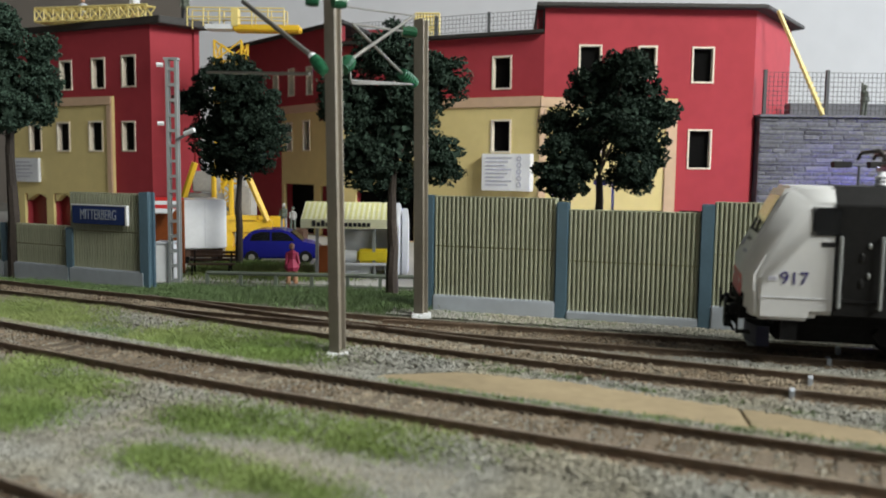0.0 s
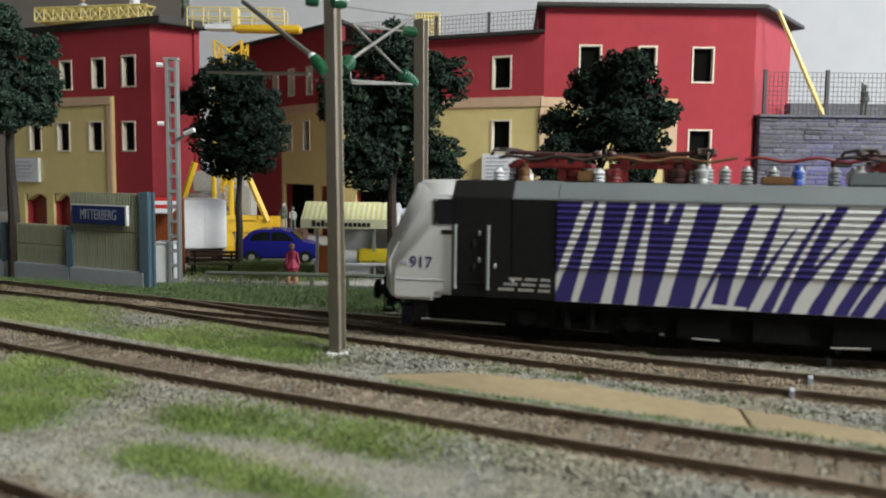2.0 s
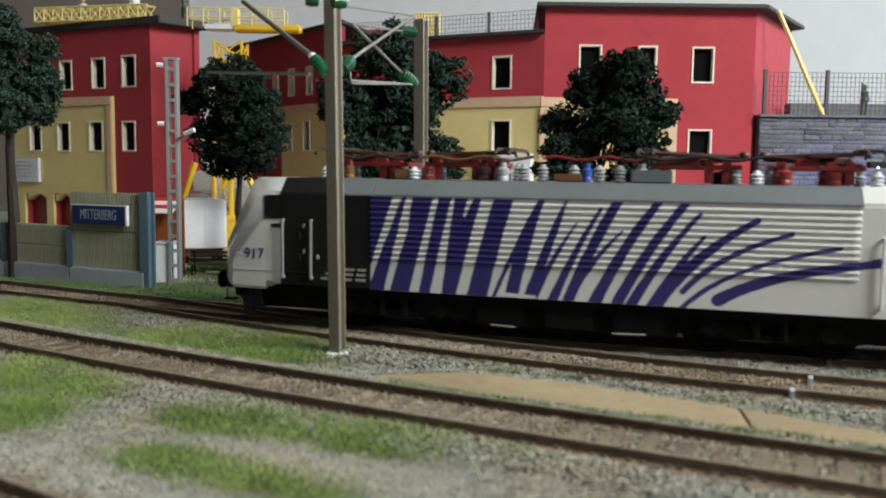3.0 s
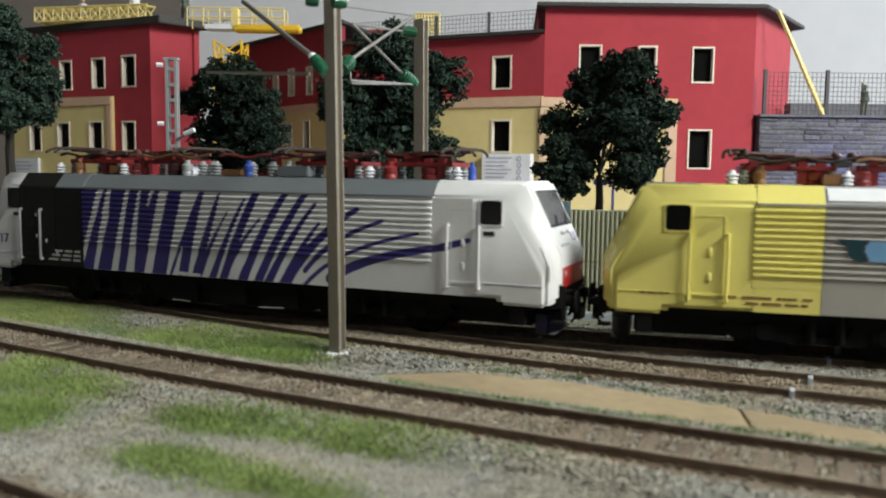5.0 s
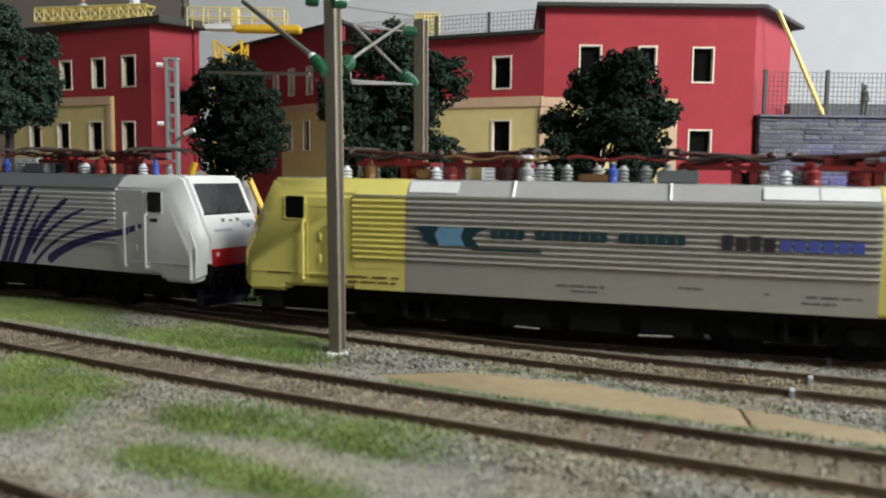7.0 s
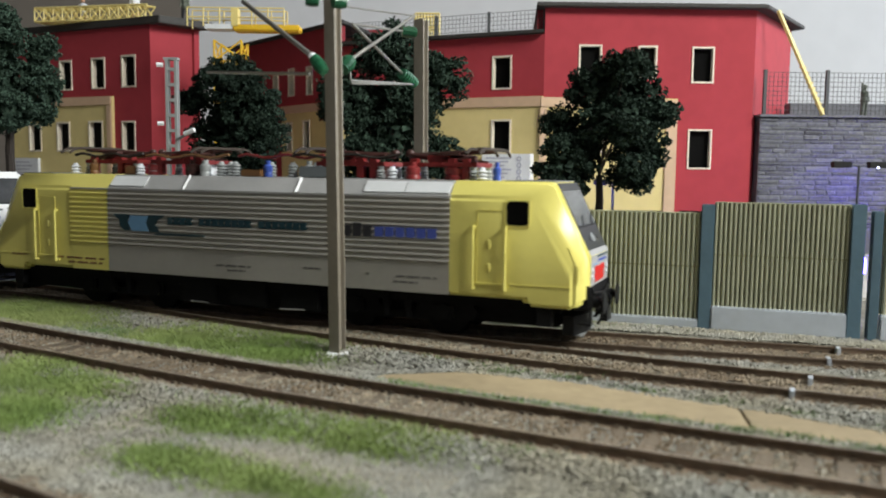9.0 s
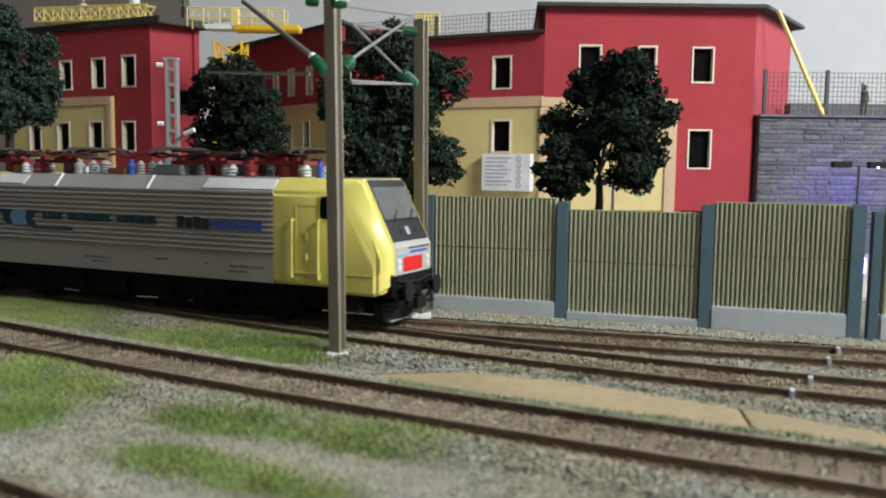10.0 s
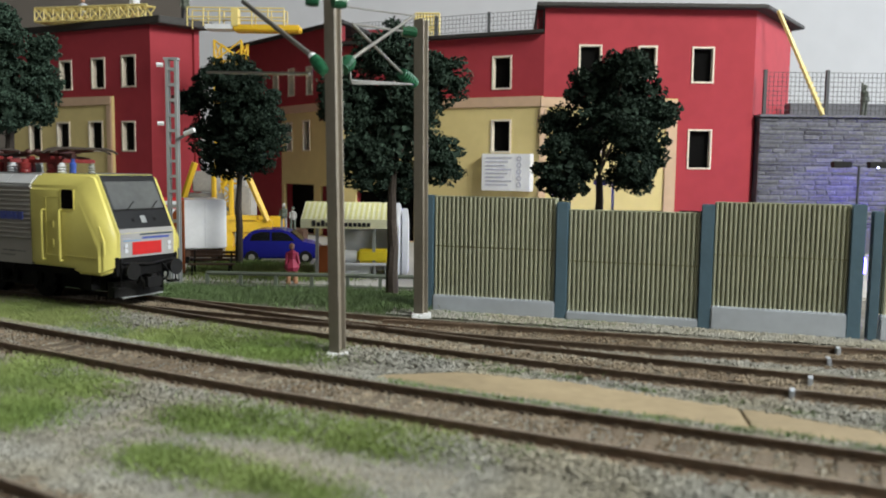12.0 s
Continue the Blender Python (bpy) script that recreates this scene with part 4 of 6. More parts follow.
def side_panel(name, parent, x0, x1, z0, z1, sign, material, smooth_from=99.0, bands=None, step=0.3):
    """The ribbed side wall as one sheet with depth; bands: painted strokes, cuts left white between them, and a fully painted field (left edge, right edge below and above)."""
    zs = [z0]
    while zs[-1] < z1 - 1e-6:
        zs.append(min(z1, zs[-1] + 0.0206))
    n = max(2, int((x1 - x0) / step))
    xs = [x0 + (x1 - x0) * i / n for i in range(n + 1)]
    verts = [(x, sign * (HALF + 0.012 + (rib_out(z) if x < smooth_from else 0.0)), z) for x in xs for z in zs]
    k = len(zs)
    faces = [(i * k + j, (i + 1) * k + j, (i + 1) * k + j + 1, i * k + j + 1)[::1 if sign < 0 else -1] for i in range(n) for j in range(k - 1)]
    ob = raw(name, verts, faces, material, parent)
    if bands:
        pts = np.array([(v[0], v[2]) for v in verts])

        def inside(curves):
            best = np.full(len(pts), -1.0)
            ts = np.linspace(0, 1, 12)
            for x_a, z_a, x_b, z_b, wa, wb, bend in curves:
                cx, cz = x_a + (0.5 - bend * 0.3) * (x_b - x_a), z_a + (0.5 + bend * 0.25) * (z_b - z_a)
                line = np.stack([(1 - ts) ** 2 * x_a + 2 * ts * (1 - ts) * cx + ts ** 2 * x_b, (1 - ts) ** 2 * z_a + 2 * ts * (1 - ts) * cz + ts ** 2 * z_b], 1)
                for i in range(11):
                    p, q = line[i], line[i + 1]
                    d = q - p
                    f = np.clip(((pts - p) @ d) / (d @ d), 0, 1)
                    w = wa + (wb - wa) * (i + f) / 11
                    best = np.maximum(best, w / 2 - np.linalg.norm(pts - (p + f[:, None] * d), axis=1))
            return best

        strokes, cuts, (left, low, high) = bands
        edge = low + (high - low) * (pts[:, 1] - 1.3) / 2.6
        best = np.maximum(inside(strokes), np.minimum(pts[:, 0] - left + 0.3, edge - pts[:, 0]))
        best = np.minimum(best, -inside(cuts))
        at = ob.data.attributes.new("stripe", "FLOAT", "POINT")
        at.data.foreach_set("value", best.astype(np.float32))
    return ob


def stripe_paint():
    m = mat("white_paint_with_blue_stripes", (0.72, 0.73, 0.73), 0.28, spread=0.02, bump=0.02, stain=0.03)
    nt = m.node_tree
    b = nt.nodes["Principled BSDF"]
    old = b.inputs["Base Color"].links[0].from_socket
    at = nt.nodes.new("ShaderNodeAttribute")
    at.attribute_name = "stripe"
    wob = nt.nodes.new("ShaderNodeTexNoise")
    wob.inputs["Scale"].default_value = 260
    co = nt.nodes.new("ShaderNodeTexCoord")
    nt.links.new(co.outputs["Object"], wob.inputs["Vector"])
    add = nt.nodes.new("ShaderNodeMath")
    add.operation, add.inputs[1].default_value = "MULTIPLY_ADD", 0.05
    nt.links.new(wob.outputs[0], add.inputs[0]), nt.links.new(at.outputs["Fac"], add.inputs[2])
    r = nt.nodes.new("ShaderNodeMapRange")
    r.inputs[1].default_value, r.inputs[2].default_value = 0.015, 0.04
    nt.links.new(add.outputs[0], r.inputs[0])
    mix = nt.nodes.new("ShaderNodeMix")
    mix.data_type = "RGBA"
    mix.inputs[7].default_value = (0.035, 0.028, 0.17, 1)
    nt.links.new(r.outputs[0], mix.inputs[0]), nt.links.new(old, mix.inputs[6]), nt.links.new(mix.outputs[2], b.inputs["Base Color"])
    return m


def cab_shell(bm, end, tail):
    """A cab from the body joint at |x| = tail to the nose; end: -1 or 1 along x."""
    O = [(tail, 1.26), (9.18, 1.26), (9.24, 1.08), (10.52, 1.08), (10.52, 1.75), (10.52, 2.15), (9.34, 4.03), (tail, 4.03)]
    I = [(tail, 4.5), (9.86, 4.5), (10.86, 2.5), (10.86, 1.7)]
    out = {s: [bm.verts.new((end * x, s * HALF, z)) for x, z in O] for s in (-1, 1)}
    inn = {s: [bm.verts.new((end * x, s * 1.3, z)) for x, z in I] for s in (-1, 1)}
    low = {s: bm.verts.new((end * 10.86, s * 1.3, 1.3)) for s in (-1, 1)}
    for s in (-1, 1):
        o, i = out[s], inn[s]
        bm.faces.new(o)
        bm.faces.new((o[7], o[6], i[1], i[0]))
        bm.faces.new((o[6], o[5], i[2], i[1]))
        bm.faces.new((o[5], o[4], i[3], i[2]))
        bm.faces.new((o[4], o[3], low[s], i[3]))
    a, b = inn[-1], inn[1]
    bm.faces.new((a[0], a[1], b[1], b[0])), bm.faces.new((a[1], a[2], b[2], b[1])), bm.faces.new((a[2], a[3], b[3], b[2]))
    bm.faces.new((a[3], low[-1], low[1], b[3]))
    bm.faces.new((out[-1][3], low[-1], low[1], out[1][3]))
    for k in (0, 1, 2):
        bm.faces.new((out[-1][k], out[-1][k + 1], out[1][k + 1], out[1][k]))
    bm.faces.new((out[-1][7], inn[-1][0], inn[1][0], out[1][7]))
    bm.faces.new((out[-1][0], out[-1][7], out[1][7], out[1][0]))


def on_slant(end, t0, t1, y0, y1, lift0, lift1):
    """A plate on the sloping cab front, t running from the roof edge (0) to the knee (1)."""
    a, b = Vector((9.86, 0, 4.5)), Vector((10.86, 0, 2.5))
    n = Vector((2.0, 0, 1.0)).normalized()
    bm = bmesh.new()
    vs = []
    for l in (lift0, lift1):
        for t, y in ((t0, y0), (t0, y1), (t1, y1), (t1, y0)):
            p = a.lerp(b, t) + n * l
            vs.append(bm.verts.new((end * p.x, y, p.z)))
    bm.faces.new(vs[:4]), bm.faces.new(vs[4:])
    for i in range(4):
        bm.faces.new((vs[i], vs[(i + 1) % 4], vs[4 + (i + 1) % 4], vs[4 + i]))
    return bm


def cab(loco, end, paint, tail, mask, scheme):
    bm = bmesh.new()
    cab_shell(bm, end, tail - 0.1)
    c = part("cab", bm, paint, loco, bevel=0.1, smooth=True)
    for s in (-1, 1):
        y = s * HALF
        # side window, its frame, door seams and hand rails
        bm = bmesh.new()
        x0, x1 = sorted((end * 8.62, end * 9.25))
        r = 0.1
        prism(bm, [(x0 + r, 3.3), (x1 - r, 3.3), (x1 - 0.03, 3.33), (x1, 3.3 + r), (x1, 3.96 - r), (x1 - 0.03, 3.93), (x1 - r, 3.96), (x0 + r, 3.96), (x0 + 0.03, 3.93), (x0, 3.96 - r), (x0, 3.3 + r), (x0 + 0.03, 3.33)], "y", min(y, y + s * 0.02), max(y, y + s * 0.02))
        part("side_window", bm, UNLIT_BLACK if mask == "dark" else PANE, c, "dark side window", bevel=0.0)
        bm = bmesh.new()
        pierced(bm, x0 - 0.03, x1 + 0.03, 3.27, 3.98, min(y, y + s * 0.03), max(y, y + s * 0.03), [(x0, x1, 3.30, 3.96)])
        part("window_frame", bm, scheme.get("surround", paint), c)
        for x in (7.68, 8.62):
            bm = bmesh.new()
            rod(bm, (end * x, y + s * 0.12, 1.5), (end * x, y + s * 0.12, 3.25), 0.045, 6)
            rod(bm, (end * x, y, 1.52), (end * x, y + s * 0.12, 1.5), 0.045, 6), rod(bm, (end * x, y, 3.23), (end * x, y + s * 0.12, 3.25), 0.045, 6)
            part("handrail", bm, scheme["rail"], c, "thin vertical handrail")
        bm = bmesh.new()
        xa, xb = sorted((end * 7.75, end * 8.55))
        pierced(bm, xa, xb, 1.62, 3.7, min(y, y + s * 0.014), max(y, y + s * 0.014), [(xa + 0.03, xb - 0.03, 1.65, 3.67)])
        part("door_seam", bm, scheme["seam"], c)
        for z in (2.75, 2.1):
            bm = bmesh.new()
            ball(bm, (end * 8.12, y, z), 0.07, 0.05, 0.15, 12)
            part("door_handle", bm, scheme.get("knob", paint), c, "moulded door handle recess", smooth=True)
        bm = bmx(box, *sorted((end * 7.7, end * 8.65)), min(y, y + s * 0.05), max(y, y + s * 0.05), 1.62, 1.68)
        part("step", bm, scheme.get("knob", paint), c)
        if mask != "dark":
            bm = bmx(box, *sorted((end * 8.72, end * 9.05)), min(y, y + s * 0.014), max(y, y + s * 0.014), 2.99, 3.11)
            part("vent", bm, MASK, c, "small dark grille")
        bm = bmx(box, *sorted((end * 8.75, end * 10.45)), min(y, y + s * 0.02), max(y, y + s * 0.02), 1.66, 1.69)
        part("seam", bm, scheme["seam"], c)
        # corner fins on the bevel
        bm = bmesh.new()
        rod(bm, (end * 10.6, s * 1.62, 1.8), (end * 10.6, s * 1.62, 2.2), 0.05, 5), rod(bm, (end * 10.6, s * 1.62, 2.2), (end * 10.33, s * 1.6, 2.75), 0.05, 5, 0.02)
        part("corner_fin", bm, paint, c)
    part("windscreen", on_slant(end, 0.13, 0.6, -1.08, 1.08, -0.02, 0.018), SCREEN if mask == "dark" else DARK_SCREEN, c, "grey reflecting windscreen")
    for y in (-0.55, 0.5):
        part("wiper", bmx(rod, (end * 10.5, y, 3.28), (end * 10.36, y + 0.4, 3.55), 0.03, 4), BLACK, c)
    bm = on_slant(end, 0.6, 0.63, -1.12, 1.12, 0, 0.022)
    part("windscreen_seal", bm, BLACK, c)
    if mask == "dark":
        part("front_panel", on_slant(end, 0.02, 0.93, -1.17, 1.17, -0.02, 0.01), MASK, c, "dark grey cab front panel")
        part("roof_mask", bmx(box, *sorted((end * 8.4, end * 9.8)), -1.18, 1.18, 4.5, 4.52), LOCO_GREY, c, "dark grey cab roof panel")
        part("front_band", on_slant(end, 0.93, 1.0, -1.17, 1.17, -0.02, 0.014), SILVER_ROOF, c, "silver front band")
        part("emblem", on_slant(end, 0.72, 0.84, -0.1, 0.12, 0.01, 0.02), LATTICE, c, "small pale emblem")
        for y in (-0.45, 0.5):
            part("marker_light", on_slant(end, 0.76, 0.82, y - 0.05, y + 0.05, 0.01, 0.02), BLACK, c)
        part("lower_band", bmx(box, *sorted((end * 10.84, end * 10.872)), -1.17, 1.17, 1.66, 2.49), SILVER_ROOF, c, "silver lower front band")
        x0, x1 = sorted((end * 10.86, end * 10.88))
        for y0, y1, z0, z1, m in ((-0.35, 1.1, 2.41, 2.46, PRINT_TEAL), (-0.25, 0.95, 2.27, 2.35, PRINT_BLUE), (-1.1, -0.75, 2.3, 2.33, BARS), (-1.05, -0.3, 2.22, 2.26, PRINT_SKY)):
            part("print_bar", bmx(box, x0, x1, y0, y1, z0, z1), m, c)
        part("red_plate", bmx(box, *sorted((end * 10.84, end * 10.885)), -0.68, 0.6, 1.74, 2.18), LOCO_RED, c, "red front plate")
    else:
        part("red_plate", bmx(box, *sorted((end * 10.84, end * 10.885)), -1.19, 1.19, 1.6, 2.16), LOCO_RED, c, "red front skirt band")
        for t, y, h in ((0.7, -0.35, 0.05), (0.7, 0.35, 0.05), (0.72, 0.0, 0.03), (0.8, 0.75, 0.06)):
            part("front_mark", on_slant(end, t, t + h, y - 0.07, y + 0.07, 0.0, 0.016), PRINT_GREY, c)
        part("print_bar", on_slant(end, 0.86, 0.90, -0.9, -0.1, 0.0, 0.016), BARS, c)
        part("print_bar", on_slant(end, 0.74, 0.84, 0.5, 1.1, 0.0, 0.016), BARS, c)
    for y in (-0.95, 0.95):
        for z in ((1.9, 2.08) if mask == "dark" else (1.98,)):
            bm = bmx(rod, (end * 10.86, y, z), (end * 10.9, y, z), 0.08, 10)
            part("headlight", bm, KIOSK, c, "clear round headlight", smooth=True)


def bogie(loco, x, wheels):
    bg = part("bogie_frame", bogie_mesh(), CHASSIS, loco, "black bogie frame")
    bg.location = (x * CM, 0, 0)
    for dx in (-1.45, 1.45):
        bm = bmx(rod, (0, -0.98, 0), (0, 0.98, 0), 0.14, 8)
        for s in (-1, 1):
            for r0, r1, a, b in ((0.72, 0.72, 0.83, 1.03), (0.80, 0.80, 0.76, 0.82)):
                rod(bm, (0, s * a, 0), (0, s * b, 0), r0, 24, r1)
            for k in range(6):
                t = k * math.tau / 6
                rod(bm, (0.42 * math.cos(t), s * 1.03, 0.42 * math.sin(t)), (0.42 * math.cos(t), s * 1.05, 0.42 * math.sin(t)), 0.07, 6)
        w = part("wheelset", bm, CHASSIS, loco, "dark steel wheelset", smooth=True)
        w.location = ((x + dx) * CM, 0, 0.72 * CM)
        wheels.append((w, x + dx))


def bogie_mesh():
    bm = bmesh.new()
    for s in (-1, 1):
        y0, y1 = sorted((s * 1.1, s * 1.32))
        prism(bm, [(-2.5, 0.75), (-2.3, 0.98), (-0.7, 0.98), (-0.5, 0.62), (0.5, 0.62), (0.7, 0.98), (2.3, 0.98), (2.5, 0.75), (2.3, 0.5), (0.7, 0.42), (-0.7, 0.42), (-2.3, 0.5)], "y", y0, y1)
        for dx in (-1.45, 1.45):
            rod(bm, (dx, s * 1.3, 0.72), (dx, s * 1.45, 0.72), 0.24, 10)
            box(bm, dx - 0.34, dx + 0.34, min(s * 1.3, s * 1.42), max(s * 1.3, s * 1.42), 0.55, 0.9)
        for dx in (-0.35, 0.35):
            rod(bm, (dx, s * 1.38, 0.5), (dx, s * 1.38, 1.2), 0.13, 8)
    box(bm, -0.9, 0.9, -1.1, 1.1, 0.5, 1.15)
    return bm


def end_gear(loco, end, plough):
    bm = bmx(box, *sorted((end * 10.3, end * 10.88)), -1.35, 1.35, 1.02, 1.7)
    part("buffer_beam", bm, CHASSIS, loco, "black buffer beam", bevel=0.03)
    for y in (-0.95, 0.95):
        bm = bmx(rod, (end * 10.85, y, 1.22), (end * 11.1, y, 1.22), 0.16, 10)
        rod(bm, (end * 11.1, y, 1.22), (end * 11.2, y, 1.22), 0.1, 8), rod(bm, (end * 11.2, y, 1.22), (end * 11.25, y, 1.22), 0.3, 12)
        part("buffer", bm, BLACK, loco, "black round buffer", smooth=True)
    bm = bmx(box, *sorted((end * 10.8, end * 11.15)), -0.12, 0.12, 0.75, 1.05)
    box(bm, *sorted((end * 11.02, end * 11.18)), -0.3, 0.3, 0.6, 0.95)
    part("coupler", bm, BLACK, loco, "black coupler hook")
    bm = bmesh.new()
    prism(bm, [(end * 10.62, -0.25), (end * 10.62, 0.25), (end * 10.42, 1.1), (end * 10.1, 1.1), (end * 10.1, -1.1), (end * 10.42, -1.1)], "z", 0.26, 0.8)
    part("snow_plough", bm, plough, loco, "dark snow plough")
    for y in (-0.45, 0.35):
        bm = bmx(tube, [(end * (10.9 + 0.13 * math.sin(k * 0.5)), y + 0.03 * k, 1.05 - 0.09 * k) for k in range(7)], 0.04, 5)
        part("brake_hose", bm, BLACK, loco, "black brake hose")
    # pale strip painted in for the light that the plough's lower edge catches
    part("plough_edge", bmx(box, *sorted((end * 10.44, end * 10.6)), -0.9, 0.9, 0.22, 0.26), LATTICE, loco, "plough edge painted pale for the light on it")
    part("coupling_bar", bmx(tube, [(end * 10.95, -1.15, 1.5), (end * 11.0, -0.5, 1.45), (end * 11.02, 0, 1.4), (end * 11.0, 0.5, 1.45), (end * 10.95, 1.15, 1.5)], 0.035, 5), BLACK, loco, "thin coupling lever")
    for y in (-1.2, 1.2):
        part("shunter_step", bmx(box, *sorted((end * 10.6, end * 10.95)), y - 0.16, y + 0.16, 0.62, 0.68), BLACK, loco)
        part("shunter_rail", bmx(rod, (end * 10.92, y, 0.65), (end * 10.92, y, 1.65), 0.03, 5), BLACK, loco)
    for y in (-0.62, 0.62):
        part("brake_hose", bmx(tube, [(end * (10.9 + 0.2 * math.sin(k * 0.55)), y + 0.02 * k, 1.35 - 0.1 * k) for k in range(7)], 0.045, 5), CHASSIS, loco, "black brake hose")
    for s in (-1, 1):
        part("step_box", bmx(box, *sorted((end * 9.5, end * 9.9)), min(s * 1.25, s * 1.6), max(s * 1.25, s * 1.6), 0.55, 1.08), CHASSIS, loco)


def pantograph(loco, x, flip):
    base = bmesh.new()
    for y in (-0.62, 0.62):
        box(base, x - 1.15, x + 1.15, y - 0.08, y + 0.08, 4.88, 5.0)
    for dx in (-1.1, 0, 1.1):
        box(base, x + dx - 0.08, x + dx + 0.08, -0.7, 0.7, 4.87, 5.01)
    box(base, x - 0.5, x + 0.1, -0.45, 0.45, 4.98, 5.22)
    for dx in (-0.85, 0.35, 0.8):
        box(base, x + dx - 0.12, x + dx + 0.12, -0.66, -0.42, 4.52, 5.12)
    b = part("pantograph", base, GEAR_RED, loco, "dark red folded pantograph", bevel=0.02)
    for dx in (-1.05, 1.05):
        for y in (-0.62, 0.62):
            bm = bmx(lathe, [(0.14, 0), (0.14, 0.06), (0.08, 0.09), (0.15, 0.13), (0.08, 0.18), (0.15, 0.22), (0.08, 0.28), (0.12, 0.38)], (x + dx, y, 4.5), 10)
            part("insulator", bm, LATTICE, b, "pale ribbed insulator", smooth=True)
    e = -1 if flip else 1
    bm = bmesh.new()
    rod(bm, (x - e * 0.9, 0, 5.1), (x + e * 1.25, 0, 5.22), 0.13, 8, 0.1)
    for y in (-0.5, 0.5):
        rod(bm, (x - e * 1.1, y, 5.02), (x + e * 1.05, y * 0.6, 5.24), 0.06, 6)
    box(bm, x - e * 0.2 - 0.35, x - e * 0.2 + 0.35, -0.55, 0.55, 5.22, 5.3)
    rod(bm, (x - e * 0.9, 0.2, 5.06), (x + e * 1.2, 0.2, 5.22), 0.035, 6)
    for s in (-1, 1):
        rod(bm, (x + e * 1.25, 0, 5.22), (x - e * 1.3, s * 0.5, 5.34), 0.08, 6, 0.06)
    ball(bm, (x + e * 1.25, 0, 5.28), 0.14, 0.14, 0.12, 12)
    part("arm", bm, GEAR_DARK, b, "folded brown-black pantograph arm", smooth=True)
    bm = bmesh.new()
    for dx in (-0.2, 0.2):
        tube(bm, [(x - e * 1.3 + dx, k * 0.24, 5.4 - (0.16 if abs(k) == 6 else 0.05 if abs(k) == 5 else 0)) for k in range(-6, 7)], 0.05, 5)
    rod(bm, (x - e * 1.5, -0.5, 5.42), (x - e * 1.1, -0.5, 5.42), 0.04, 5), rod(bm, (x - e * 1.5, 0.5, 5.42), (x - e * 1.1, 0.5, 5.42), 0.04, 5)
    part("collector", bm, BARK, b, "dark collector bows")


def roof_gear(loco):
    for x, flip in ((-6.2, False), (-3.3, True), (3.2, False), (6.2, True)):
        pantograph(loco, x, flip)
    for x, y, h in ((-4.8, -0.8, 0.5), (-1.5, -0.75, 0.62), (-0.95, -0.75, 0.62), (1.2, -0.7, 0.55), (4.75, -0.85, 0.42), (7.6, -0.9, 0.44), (-0.2, 0.2, 0.58), (0.5, 0.4, 0.6), (-1.9, 0.3, 0.55), (1.75, -0.2, 0.55), (-7.6, -0.9, 0.42)):
        prof = [(0.13, 0)]
        k = int(h / 0.13)
        for i in range(k):
            prof += [(0.17, 0.04 + i * 0.1), (0.17, 0.06 + i * 0.1), (0.1, 0.1 + i * 0.1)]
        bm = bmx(lathe, prof + [(0.07, k * 0.1 + 0.08)], (x, y, 4.5), 12)
        part("roof_insulator", bm, KIOSK if abs(x) > 4 else LATTICE, loco, "pale grey ribbed roof insulator", smooth=True)
    for x, y, w, m in ((-2.1, -0.8, 0.34, LATTICE), (0.3, -0.75, 0.26, GEAR_BLUE), (1.8, -0.7, 0.3, LATTICE), (-4.4, -0.5, 0.5, GEAR_RED), (-5.5, -0.4, 0.55, GEAR_RED), (4.1, -0.3, 0.55, GEAR_DARK), (6.6, -0.4, 0.6, GEAR_RED), (-2.7, -0.6, 0.5, GEAR_DARK), (8.0, -0.75, 0.22, GEAR_BLUE), (-6.9, -0.75, 0.3, GEAR_RUST), (5.4, -0.8, 0.4, GEAR_RED), (2.3, 0.1, 0.5, LOCO_GREY)):
        bm = bmx(lathe, [(w * 0.55, 0), (w * 0.55, 0.1), (w * 0.48, 0.14), (w * 0.55, 0.2), (w * 0.55, 0.34), (w * 0.3, 0.4), (w * 0.3, 0.52)], (x, y, 4.5), 12)
        part("roof_cylinder", bm, m, loco, "coloured roof apparatus", smooth=True)
    for x0, x1, y, z, m in ((-4.6, -1.2, -0.75, 5.14, GEAR_RUST), (-1.0, 2.2, -0.5, 5.16, GEAR_RED), (1.2, 5.0, -0.75, 5.18, BARK), (-7.6, -4.6, -0.9, 5.16, BARK)):
        bm = bmx(tube, [(x0 + (x1 - x0) * i / 10, y, z + 0.06 * math.sin(i * 1.4)) for i in range(11)], 0.05, 6)
        part("bus_bar", bm, m, loco, "bent copper roof conductor")
    for x0, x1, y0, y1, h, m in ((-2.9, -2.3, -0.3, 0.5, 0.45, KIOSK), (1.5, 2.6, -0.9, -0.4, 0.35, LOCO_GREY), (-0.6, 0.2, -1.0, -0.6, 0.22, GEAR_RUST), (3.6, 4.4, -0.4, 0.6, 0.32, BLACK), (-5.4, -4.9, -0.9, -0.5, 0.3, GEAR_RUST)):
        part("roof_box", bmx(box, x0, x1, y0, y1, 4.5, 4.5 + h), m, loco, bevel=0.04)


